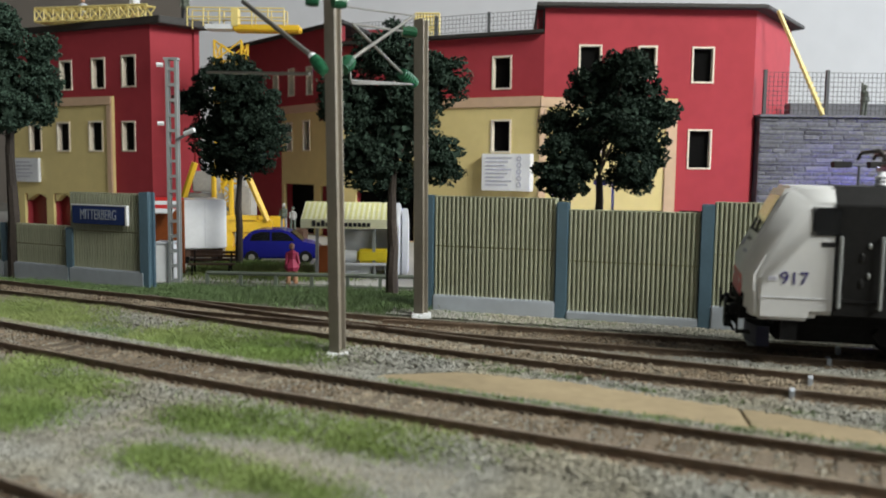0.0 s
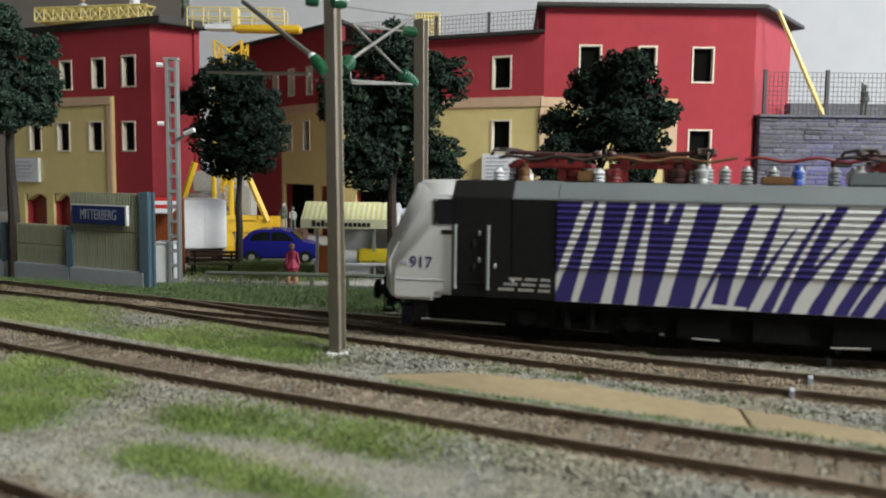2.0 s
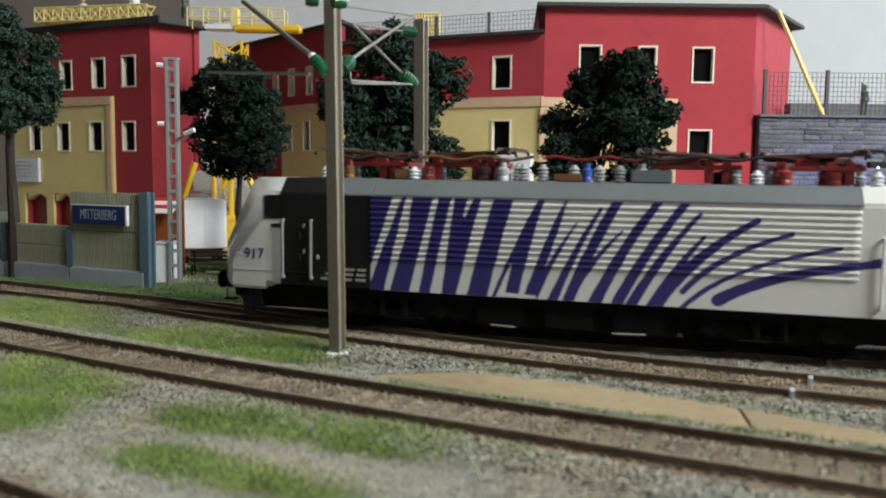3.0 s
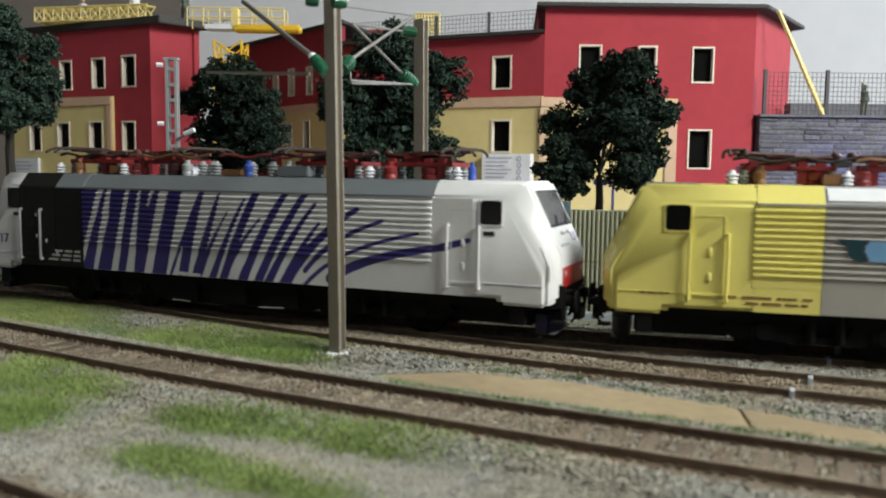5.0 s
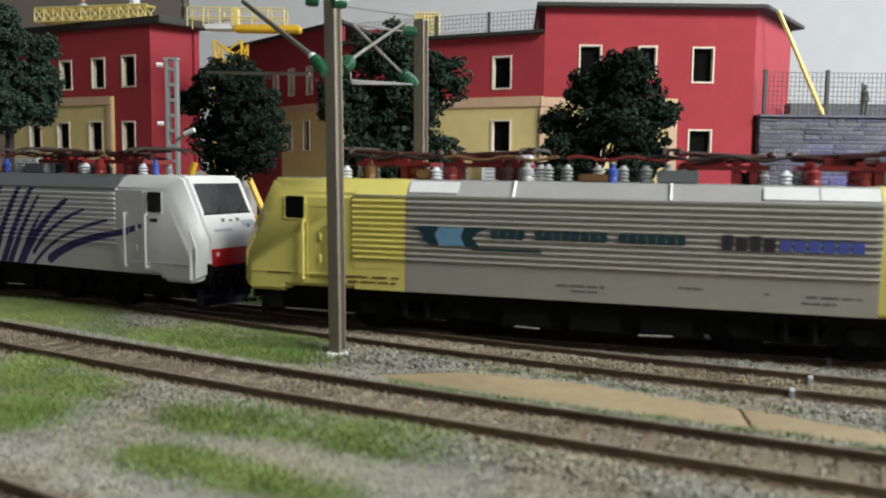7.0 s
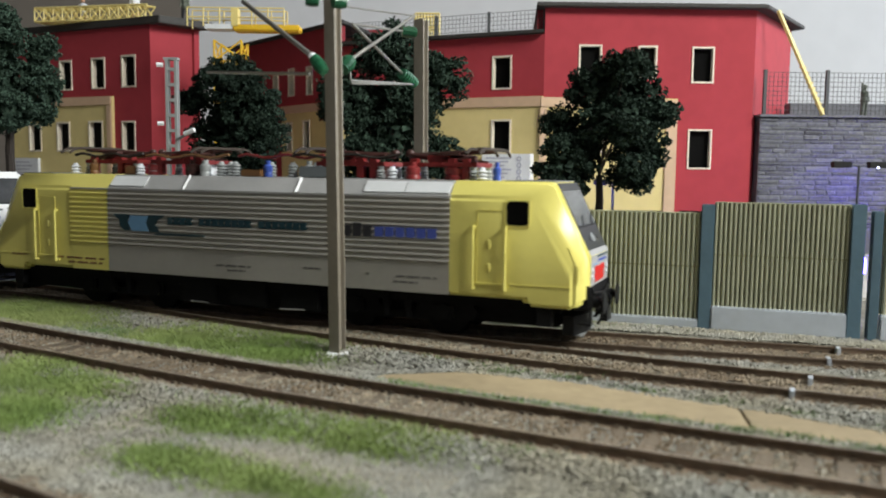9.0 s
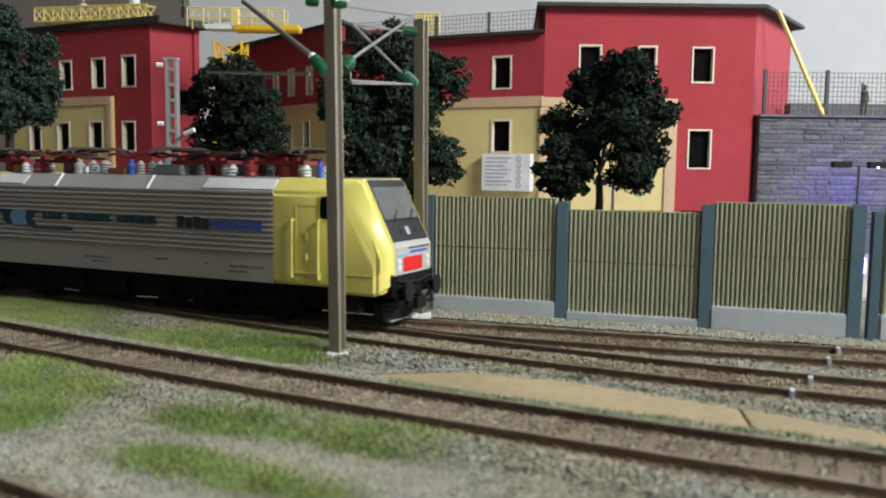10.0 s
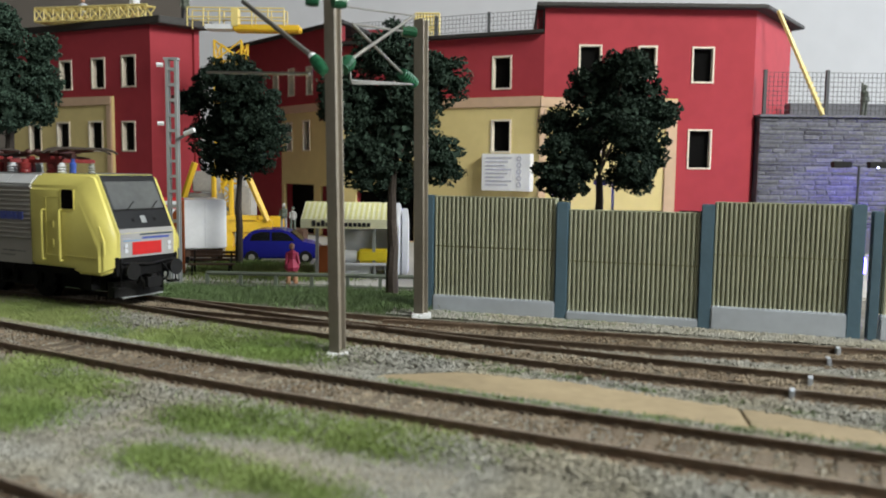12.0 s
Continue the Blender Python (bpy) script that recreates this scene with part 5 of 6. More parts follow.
def loco_hull(loco, x0, x1, wall, roof):
    """Body core, sloped roof edges and the underframe between the cabs."""
    bm = bmx(prism, [(-HALF, 1.26), (HALF, 1.26), (HALF, 4.03), (-HALF, 4.03)], "x", x0, x1)
    part("body", bm, wall, loco)
    bm = bmx(prism, [(-HALF, 4.035), (HALF, 4.035), (1.3, 4.49), (-1.3, 4.49)], "x", x0, x1)
    part("roof", bm, roof, loco, "sloped engine roof", bevel=0.03)
    for s in (-1, 1):
        part("gutter", bmx(box, x0, x1, min(s * HALF, s * (HALF + 0.05)), max(s * HALF, s * (HALF + 0.05)), 4.0, 4.05), roof, loco)
    bm = bmx(box, -10.2, 10.2, -1.45, 1.45, 0.95, 1.26)
    box(bm, -2.9, 2.9, -1.35, 1.35, 0.34, 0.96)
    part("underframe", bm, CHASSIS, loco, "black underframe", bevel=0.05)
    # fillers added to stop light passing beneath the engine's ends
    for e in (-1, 1):
        part("drag_box", bmx(box, *sorted((e * 7.5, e * 10.0)), -1.05, 1.05, 0.45, 0.94), CHASSIS, loco, "black filler box added to block light beneath", bevel=0.05)
    for s in (-1, 1):
        part("pipe", bmx(rod, (-2.2, s * 1.52, 0.42), (-1.5, s * 1.52, 0.40), 0.028, 6), WEIGHT, loco, "pale underfloor pipe")
        part("pipe", bmx(rod, (1.2, s * 1.52, 0.40), (2.1, s * 1.52, 0.43), 0.03, 6), WEIGHT, loco, "pale underfloor pipe")
        for x in (-1.9, 0.0, 1.9):
            part("equipment_box", bmx(box, x - 0.7, x + 0.7, min(s * 1.3, s * 1.5), max(s * 1.3, s * 1.5), 0.4, 1.2), CHASSIS, loco, bevel=0.04)


def block_text(loco, x0, x1, z0, z1, letters, m, out=0.075):
    """A plain bar of print broken into blocks."""
    n = len(letters)
    for i, ch in enumerate(letters):
        if ch == " ":
            continue
        w = (x1 - x0) / n
        part("print_bar", bmx(box, x0 + (i + 0.1) * w, x0 + (i + 0.9) * w, -HALF - out, -HALF + 0.005, z0, z1 if ch == "h" else z1 - (z1 - z0) * 0.2), m, loco)


WHEELS = {}


def striped_engine():
    g = thing("electric_locomotive", "white electric locomotive with dark blue stripes and a black section", "locomotive", group="coupled locomotives")
    stripes = stripe_paint()
    scheme = dict(rail=LOCO_WHITE, seam=KIOSK)
    loco_hull(g, -5.8, 7.2, LOCO_WHITE, LOCO_GREY)
    cab(g, 1, LOCO_WHITE, 7.2, "plain", scheme)
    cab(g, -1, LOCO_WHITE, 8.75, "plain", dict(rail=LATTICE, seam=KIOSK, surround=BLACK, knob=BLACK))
    # black section behind the far cab
    bm = bmx(prism, [(-HALF - 0.015, 1.26), (HALF + 0.015, 1.26), (HALF + 0.015, 4.04), (1.32, 4.51), (-1.32, 4.51), (-HALF - 0.015, 4.04)], "x", -8.75, -7.05)
    part("black_section", bm, BLACK, g, "black painted body section", bevel=0.02)
    part("black_section", bmx(box, -7.05, -5.8, -HALF - 0.015, HALF + 0.015, 1.26, 4.0), BLACK, g, "black painted body section", bevel=0.02)
    bm = bmx(prism, [(-HALF, 4.0), (HALF, 4.0), (HALF, 4.04), (1.32, 4.51), (-1.32, 4.51), (-HALF, 4.04)], "x", -7.05, -5.8)
    part("roof", bm, LOCO_GREY, g, "grey roof panel", bevel=0.02)
    for x, z in ((-7.95, 3.05), (-7.95, 2.3), (-7.5, 2.15), (-7.0, 1.75)):
        bm = bmesh.new()
        ball(bm, (x, -HALF - 0.02, z), 0.05, 0.04, 0.08, 12)
        part("door_handle", bm, LATTICE, g, "pale metal door fitting", smooth=True)
    for k in range(3):
        block_text(g, -7.4 + 0.15 * k, -5.95, 1.48 + 0.15 * k, 1.56 + 0.15 * k, "hhhh hhhh hhh", WEIGHT, 0.03)
    cuts = [(-6.09, 0.95, -4.95, 4.06, 0.12, 0.25, 0.00), (-5.32, 1.13, -4.76, 3.17, 0.17, 0.27, 0.10), (-4.79, 3.14, -4.59, 4.07, 0.28, 0.15, 0.00), (-4.48, 1.13, -3.78, 4.08, 0.29, 0.14, 0.10), (-3.81, 1.15, -3.28, 4.10, 0.34, 0.09, 0.10), (-2.97, 3.48, -2.75, 4.11, 0.06, 0.18, 0.00), (-3.08, 1.05, -2.26, 4.12, 0.30, 0.33, 0.10), (-2.24, 1.15, -1.17, 4.14, 0.09, 0.65, 0.15), (-1.91, 1.20, -1.59, 2.20, 0.25, 0.04, 0.10), (-1.72, 1.34, -0.92, 1.32, 0.11, 0.08, 0.00), (-1.33, 1.23, -0.36, 4.16, 0.13, 0.53, 0.20)]
    strokes = [(-5.62, 1.2, -5.4, 4.1, 0.5, 0.5, 0), (-1.01, 1.17, 0.21, 3.42, 0.25, 0.05, 0.20), (-0.47, 1.12, 0.83, 3.80, 0.28, 0.10, 0.20), (-0.04, 1.15, 1.33, 4.11, 0.31, 0.27, 0.20), (0.22, 1.71, 1.41, 3.22, 0.22, 0.06, 0.20), (0.70, 1.19, 2.40, 4.11, 0.35, 0.20, 0.25), (1.24, 1.10, 3.11, 4.12, 0.32, 0.20, 0.25), (1.63, 1.13, 3.38, 3.72, 0.31, 0.12, 0.25), (2.19, 1.16, 3.50, 3.14, 0.31, 0.10, 0.25)]
    strokes += [(2.19, 1.10, 4.78, 3.60, 0.40, 0.15, 0.45), (3.01, 1.69, 5.60, 3.28, 0.18, 0.12, 0.60), (2.98, 1.23, 6.73, 2.96, 0.14, 0.11, 0.75), (3.89, 1.51, 7.65, 2.62, 0.33, 0.20, 0.70), (7.49, 2.61, 8.3, 2.84, 0.24, 0.14, 0)]
    field = (-5.82, -0.89, -0.08)
    for s in (-1, 1):
        side_panel("side_panel", g, -5.8, 8.4, 1.27, 4.0, s, stripes, smooth_from=7.15, bands=(strokes, cuts, field), step=0.035)
    cu = bpy.data.curves.new("number", "FONT")
    cu.body, cu.size, cu.extrude, cu.align_x = "917", 0.46 * CM, 0.006 * CM, "CENTER"
    cu.materials.append(STRIPE_BLUE)
    ob = new("number", cu)
    ob.parent = g
    ob.matrix_basis = pose((0.95 - MID) * CM, (-HALF - 0.015) * CM, 2.02 * CM, 90, 0, 0)
    block_text(g, 0.32 - MID, 0.55 - MID, 2.1, 2.2, "hh", BARS, 0.02)
    finish(g, PLOUGH)
    return g


def silver_engine():
    g = thing("electric_locomotive", "silver-grey electric locomotive with lemon yellow cabs and blue print", "locomotive", group="coupled locomotives")
    scheme = dict(rail=LOCO_YELLOW, seam=LOCO_YELLOW)
    loco_hull(g, -7.0, 6.95, LOCO_SILVER, SILVER_ROOF)
    cab(g, 1, LOCO_YELLOW, 6.95, "dark", scheme)
    cab(g, -1, LOCO_YELLOW, 7.0, "dark", scheme)
    bm = bmx(prism, [(-HALF - 0.006, 1.26), (HALF + 0.006, 1.26), (HALF + 0.006, 4.04), (1.32, 4.503), (-1.32, 4.503), (-HALF - 0.006, 4.04)], "x", -7.0, -5.42)
    part("yellow_section", bm, LOCO_YELLOW, g, "lemon yellow body section")
    for s in (-1, 1):
        side_panel("side_panel", g, -7.05, -5.42, 1.9, 4.0, s, LOCO_YELLOW)
        side_panel("side_panel", g, -5.40, 6.95, 1.27, 4.0, s, LOCO_SILVER)
        for x0, x1 in ((-5.35, -3.9), (4.2, 5.5), (5.53, 6.9)):
            bm = bmesh.new()
            vs = [bm.verts.new((x, s * (HALF - f * 0.42 + lift * 0.7), 4.05 + f * 0.44 + lift)) for lift in (0.0, 0.03) for f in (0.15, 0.85) for x in (x0, x1)]
            for f in ((0, 1, 3, 2), (4, 6, 7, 5), (0, 4, 5, 1), (2, 3, 7, 6), (0, 2, 6, 4), (1, 5, 7, 3)):
                bm.faces.new([vs[i] for i in f])
            part("roof_panel", bm, LIT_ROOF, g, "white slatted roof vent")
        for x in (-2.3, 1.9):
            bm = bmesh.new()
            rod(bm, (x, s * (HALF - 0.02), 4.06), (x, s * 1.32, 4.5), 0.05, 4)
            part("roof_joint", bm, LIT_ROOF, g, "pale roof joint")
    o = MID
    part("emblem", bmx(prism, [(5.45 - o, 3.2), (6.2 - o, 3.2), (6.05 - o, 2.95), (6.2 - o, 2.66), (5.95 - o, 2.66), (5.75 - o, 2.8), (5.72 - o, 3.0)], "y", -HALF - 0.075, -HALF), PRINT_TEAL, g, "dark teal emblem shape")
    part("emblem", bmx(prism, [(6.2 - o, 3.16), (6.95 - o, 3.16), (6.85 - o, 2.95), (6.95 - o, 2.66), (6.25 - o, 2.66), (6.1 - o, 2.92)], "y", -HALF - 0.077, -HALF), PRINT_SKY, g, "sky blue emblem shape")
    part("emblem", bmx(prism, [(6.95 - o, 3.2), (7.65 - o, 3.2), (7.35 - o, 3.05), (7.2 - o, 2.9), (7.4 - o, 2.64), (7.0 - o, 2.64), (6.85 - o, 2.92)], "y", -HALF - 0.075, -HALF), PRINT_TEAL, g, "dark teal emblem shape")
    part("print_bar", bmx(box, 7.2 - o, 9.16 - o, -HALF - 0.075, -HALF, 2.56, 2.61), PRINT_TEAL, g, "thin dark underline")
    block_text(g, 7.7 - o, 12.95 - o, 2.92, 3.14, "hhhh hhhhhhhh hhhhhhh", PRINT_TEAL)
    block_text(g, 13.8 - o, 15.15 - o, 2.82, 3.22, "h.h.", INK)
    block_text(g, 15.2 - o, 17.2 - o, 2.84, 3.12, "hhhhhh", PRINT_BLUE)
    for x0, x1, z in ((9.6, 10.9, 1.66), (10.0, 10.7, 1.52), (14.9, 15.05, 1.7), (15.9, 17.2, 1.68), (15.8, 16.6, 1.52), (12.8, 13.4, 1.75), (2.7, 5.0, 1.6), (3.4, 4.9, 1.45), (0.75, 1.5, 1.62)):
        block_text(g, x0 - o, x1 - o, z, z + 0.06, "hhhh hhhhhh hhhh hh" if x1 - x0 > 0.5 else "h", PRINT_GREY if x0 > 5 else GEAR_RUST, 0.02)
    finish(g, BLACK)
    return g


def finish(g, plough):
    wheels = []
    bogie(g, -5.2, wheels), bogie(g, 5.2, wheels)
    end_gear(g, -1, plough), end_gear(g, 1, plough)
    roof_gear(g)
    WHEELS[g] = wheels


STRIPED = striped_engine()
SILVER = silver_engine()


# ---- the square behind the tracks ----
FLOOR = GROUND + 0.1


def kiosk():
    x0, x1 = -6.51, -2.49
    xr = -1.7
    ze, zf, zr = 2.41, 2.08, 3.16
    k = thing("kiosk", "pale grey market kiosk with a cream striped roof and yellow counter", "kiosk")
    bm = bmx(prism, [(37.80, ze), (39.20, zr), (39.20, zr + 0.08), (37.80, ze + 0.08)], "x", x0, x1)
    roof = part("roof", bm, AWNING, k, "cream striped sloping roof")
    for i in range(17):
        x = x0 + (x1 - x0) * (i + 0.5) / 17
        bm = bmx(prism, [(37.80, ze + 0.08), (39.20, zr + 0.08), (39.20, zr + 0.093), (37.80, ze + 0.093)], "x", x - 0.06, x + 0.06)
        part("rib", bm, AWNING_STRIPE, roof)
    part("roof_back", bmx(prism, [(39.20, zr), (41.20, ze), (41.20, ze + 0.08), (39.20, zr + 0.08)], "x", x0, x1), AWNING, k)
    f = part("fascia", bmx(box, x0, x1, 37.74, 37.82, zf, ze + 0.1), AWNING, k, "cream fascia with dark print", bevel=0.01)
    xa, xb = -6.0, -3.3
    for i, h in enumerate("hhhhh hhhhhhh"):
        if h == "h":
            w = (xb - xa) / 13
            part("print_bar", bmx(box, xa + i * w + 0.03, xa + (i + 1) * w - 0.03, 37.71, 37.74, zf + 0.1, zf + (0.36 if i in (0, 2, 6) else 0.27)), INK, f)
    # gable wall with an arched top, back wall, posts
    xg = -2.3
    gable = [(38.20, FLOOR), (41.60, FLOOR), (41.60, ze - 0.1), (41.00, zr - 0.25), (39.80, zr + 0.05), (38.80, zr - 0.2), (38.20, ze - 0.15)]
    part("end_wall", bmx(prism, gable, "x", xg, xg + 0.25), KIOSK, k, "white arched end wall", bevel=0.04)
    part("end_panel", bmx(prism, [(39.60, FLOOR), (41.50, FLOOR), (41.50, ze - 0.2), (39.90, zr - 0.2)], "x", xr - 0.3, xr), KIOSK, k, bevel=0.04)
    part("back_wall", bmx(box, x0 + 0.9, xg, 41.10, 41.30, FLOOR, ze), KIOSK, k, "pale back wall")
    for x in (-5.79, -3.17):
        part("post", bmx(box, x - 0.07, x + 0.07, 37.95, 38.09, FLOOR, zf + 0.1), LATTICE, k)
    zc = 0.51
    c = part("counter", bmx(box, -4.81, -2.53, 37.70, 38.80, zc - 0.12, zc), KIOSK, k, "pale counter top", bevel=0.03)
    part("counter_front", bmx(box, -4.72, -3.34, 38.10, 38.70, FLOOR, zc - 0.12), KIOSK, k)
    for x in (-3.15, -2.63):
        part("counter_leg", bmx(rod, (x, 37.90, FLOOR), (x, 37.90, zc - 0.1), 0.06, 6), LATTICE, k)
    g = thing("yellow_crate", "bright yellow goods box on the kiosk counter", "crate", 0, 0, 0)
    part("crate", bmx(box, -3.94, -2.49, 37.85, 38.60, zc, 1.13), LEMON, g, bevel=0.12)
    g = thing("goods_roll", "white and lilac goods roll on the kiosk counter", "goods")
    part("roll", bmx(rod, (-4.57, 38.20, zc + 0.28), (-3.97, 38.20, zc + 0.28), 0.28, 12), WHITE, g, bevel=0.04)
    g = thing("orange_crate", "brown-orange crate beside the kiosk", "crate")
    part("crate", bmx(box, -5.91, -5.3, 38.40, 39.10, FLOOR, 1.21), ORANGE, g, bevel=0.05)


kiosk()


def car():
    g = thing("car", "dark blue hatchback car parked on the square", "car", -8.73, 44.5, FLOOR, 4)
    prof = [(-2.25, 0.25), (-2.3, 0.75), (-2.15, 1.1), (-1.95, 1.2), (-1.5, 1.68), (-1.1, 1.8), (0.1, 1.82), (0.55, 1.7), (1.2, 1.2), (1.9, 1.05), (2.2, 0.8), (2.25, 0.3)]
    body = part("body", bmx(prism, prof, "y", -0.95, 0.95), CAR_BLUE, g, bevel=0.09, smooth=True)
    for s in (-1, 1):
        y0, y1 = sorted((s * 0.95, s * 0.965))
        part("side_window", bmx(prism, [(-1.5, 1.22), (-1.35, 1.55), (-0.95, 1.68), (-0.45, 1.68), (-0.45, 1.22)], "y", y0, y1), PANE, body)
        part("side_window", bmx(prism, [(-0.35, 1.22), (-0.35, 1.68), (0.2, 1.68), (0.5, 1.55), (0.85, 1.22)], "y", y0, y1), PANE, body)
        for x in (-1.4, 1.4):
            w = part("wheel", bmx(rod, (x, s * 0.75, 0.34), (x, s * 0.98, 0.34), 0.36, 16), BLACK, g, "black tyre", smooth=True)
            part("rim", bmx(rod, (x, s * 0.97, 0.34), (x, s * 0.995, 0.34), 0.17, 12), WEIGHT, w, "grey wheel rim")
        part("headlight", bmx(box, 2.12, 2.22, min(s * 0.5, s * 0.85), max(s * 0.5, s * 0.85), 0.72, 0.88), WHITE, g)
    part("windscreen", bmx(prism, [(0.6, 1.69), (0.66, 1.71), (1.22, 1.23), (1.16, 1.21)], "y", -0.8, 0.8), PANE, g)


car()


def bench(x, y, rz):
    b = thing("park_bench", "brown slatted park bench with dark cast legs", "bench", x, y, FLOOR, rz, group="park benches")
    for i in range(3):
        part("seat_slat", bmx(box, -1.05, 1.05, -0.35 + i * 0.2, -0.2 + i * 0.2, 0.5, 0.56), BENCH, b)
    for i in range(3):
        part("back_slat", bmx(box, -1.05, 1.05, 0.27 + 0.03 * i, 0.31 + 0.03 * i, 0.64 + i * 0.17, 0.77 + i * 0.17), BENCH, b)
    for s in (-0.85, 0.85):
        bm = bmesh.new()
        rod(bm, (s, -0.3, 0), (s, -0.25, 0.5), 0.05, 6), rod(bm, (s, 0.35, 0), (s, 0.24, 0.5), 0.05, 6)
        rod(bm, (s, -0.3, 0.5), (s, 0.26, 0.5), 0.05, 6), rod(bm, (s, 0.26, 0.5), (s, 0.36, 1.1), 0.05, 6), rod(bm, (s, -0.3, 0.72), (s, 0.28, 0.75), 0.04, 6)
        part("leg_frame", bm, BLACK, b, "dark curved leg frame")


bench(-10.81, 38.6, 4)


def low_fence():
    f = thing("low_fence", "low grey tube fence beside the path", "fence")
    xs = [-10.0, -8.58, -7.09, -5.56, -4.04, -2.65, -1.18]
    zt = [0.33, 0.25]
    for i, x in enumerate(xs):
        part("post", bmx(box, x - 0.07, x + 0.07, 34.94, 35.06, GROUND - 0.05, zt[0] + (zt[1] - zt[0]) * i / 6), GREENISH, f)
    part("rail", bmx(rod, (xs[0], 35.00, zt[0]), (xs[-1], 35.00, zt[1]), 0.085, 8), GREENISH, f)
    part("lower_rail", bmx(rod, (xs[0], 35.00, GROUND + 0.12), (xs[-1], 35.00, GROUND + 0.12), 0.045, 6), GREENISH, f)


low_fence()
figure("figurine", "pink-dressed painted figurine standing beside the low fence", -6.62, 36.2, FLOOR, 1.8, [PINK, FLESH], 20, skirt=1.45)


def planter():
    p = thing("plinth", "dark plinth on the square behind the car", "plinth")
    part("block", bmx(box, -9.7, -7.89, 46.60, 48.40, FLOOR, 1.35), BENCH, p, bevel=0.08)
    figure("figurine", "grey-green figurine on the plinth", -9.09, 47.20, 1.35, 1.5, [GREENISH, WEIGHT], -15)
    figure("figurine", "grey-white figurine on the plinth", -8.57, 47.20, 1.35, 1.3, [WEIGHT, GREENISH], 25)


planter()


def trailer():
    g = thing("box_trailer", "white box trailer standing on the square", "trailer", -12.42, 43.00, FLOOR, 24)
    z0, z1 = 0.58 - FLOOR, 3.11 - FLOOR
    part("box", bmx(box, -1.12, 1.12, -0.2, 3.4, z0, z1), WHITE, g, "plain white box body", bevel=0.06)
    part("chassis", bmx(box, -0.95, 0.95, 0.0, 3.2, z0 - 0.4, z0), BENCH, g, "brown underframe")
    for x in (-0.85, 0.85):
        for y in (0.6, 2.6):
            w = part("wheel", bmx(rod, (x - 0.12, y, 0.4), (x + 0.12, y, 0.4), 0.4, 14), BLACK, g, "black tyre", smooth=True)
            part("rim", bmx(rod, (x - 0.13, y, 0.4), (x + 0.13, y, 0.4), 0.2, 10), LATTICE, w)
    part("seam", bmx(box, 0.02, 0.04, -0.215, -0.2, z0 + 0.1, z1 - 0.1), KIOSK, g)


trailer()


def stall():
    g = thing("market_stall", "market stall with a red and white striped awning", "stall")
    x0, x1, y = -13.91, -12.25, 37.50
    zt, zb = 3.31, 2.68
    n = 4
    for i in range(n):
        a, b = i / n, (i + 1) / n
        bm = bmx(prism, [(y + 1.6 * a, zb + (zt - zb) * a), (y + 1.6 * b, zb + (zt - zb) * b), (y + 1.6 * b, zb + (zt - zb) * b + 0.05), (y + 1.6 * a, zb + (zt - zb) * a + 0.05)], "x", x0, x1)
        part("awning_strip", bm, WHITE if i % 2 == 0 else LOCO_RED, g)
    part("back_wall", bmx(box, x0, x1, y + 1.6, y + 1.75, FLOOR, zt), ORANGE, g, "brown back wall")
    for x in (x0 + 0.1, x1 - 0.1):
        part("post", bmx(rod, (x, y + 0.1, FLOOR), (x, y + 0.1, zb), 0.06, 6), LATTICE, g)
    c = thing("white_freezer", "white chest freezer beside the stall", "freezer")
    part("chest", bmx(box, -12.44, -11.71, 35.50, 36.40, FLOOR, 1.48), WHITE, c, bevel=0.06)
    part("lid", bmx(box, -12.46, -11.68, 35.47, 36.43, 1.48, 1.56), KIOSK, c)
    b = thing("waste_bin", "dark green waste bin", "bin", -13.28, 38.5, FLOOR)
    part("bin", bmx(lathe, [(0.27, 0), (0.32, 0.75), (0.34, 0.85), (0.3, 0.9)], (0, 0, 0), 12), INSULATOR, b, smooth=True)


stall()


def lattice_beam(bm, a, b, w, h, bays, r=0.09):
    """An open lattice girder from a to b: four chords and crossed braces."""
    a, b = Vector(a), Vector(b)
    d = (b - a).normalized()
    side = d.cross(Vector((0, 0, 1)))
    side = side.normalized() if side.length > 0.1 else Vector((1, 0, 0))
    up = side.cross(d).normalized()
    corners = [side * sx * w / 2 + up * sz * h / 2 for sx, sz in ((-1, -1), (1, -1), (1, 1), (-1, 1))]
    for c in corners:
        rod(bm, a + c, b + c, r, 5)
    for i in range(bays):
        p, q = a.lerp(b, i / bays), a.lerp(b, (i + 1) / bays)
        for k in range(4):
            c, e = corners[k], corners[(k + 1) % 4]
            rod(bm, p + c, q + e, r * 0.7, 4), rod(bm, p + e, q + c, r * 0.7, 4), rod(bm, p + c, p + e, r * 0.7, 4)


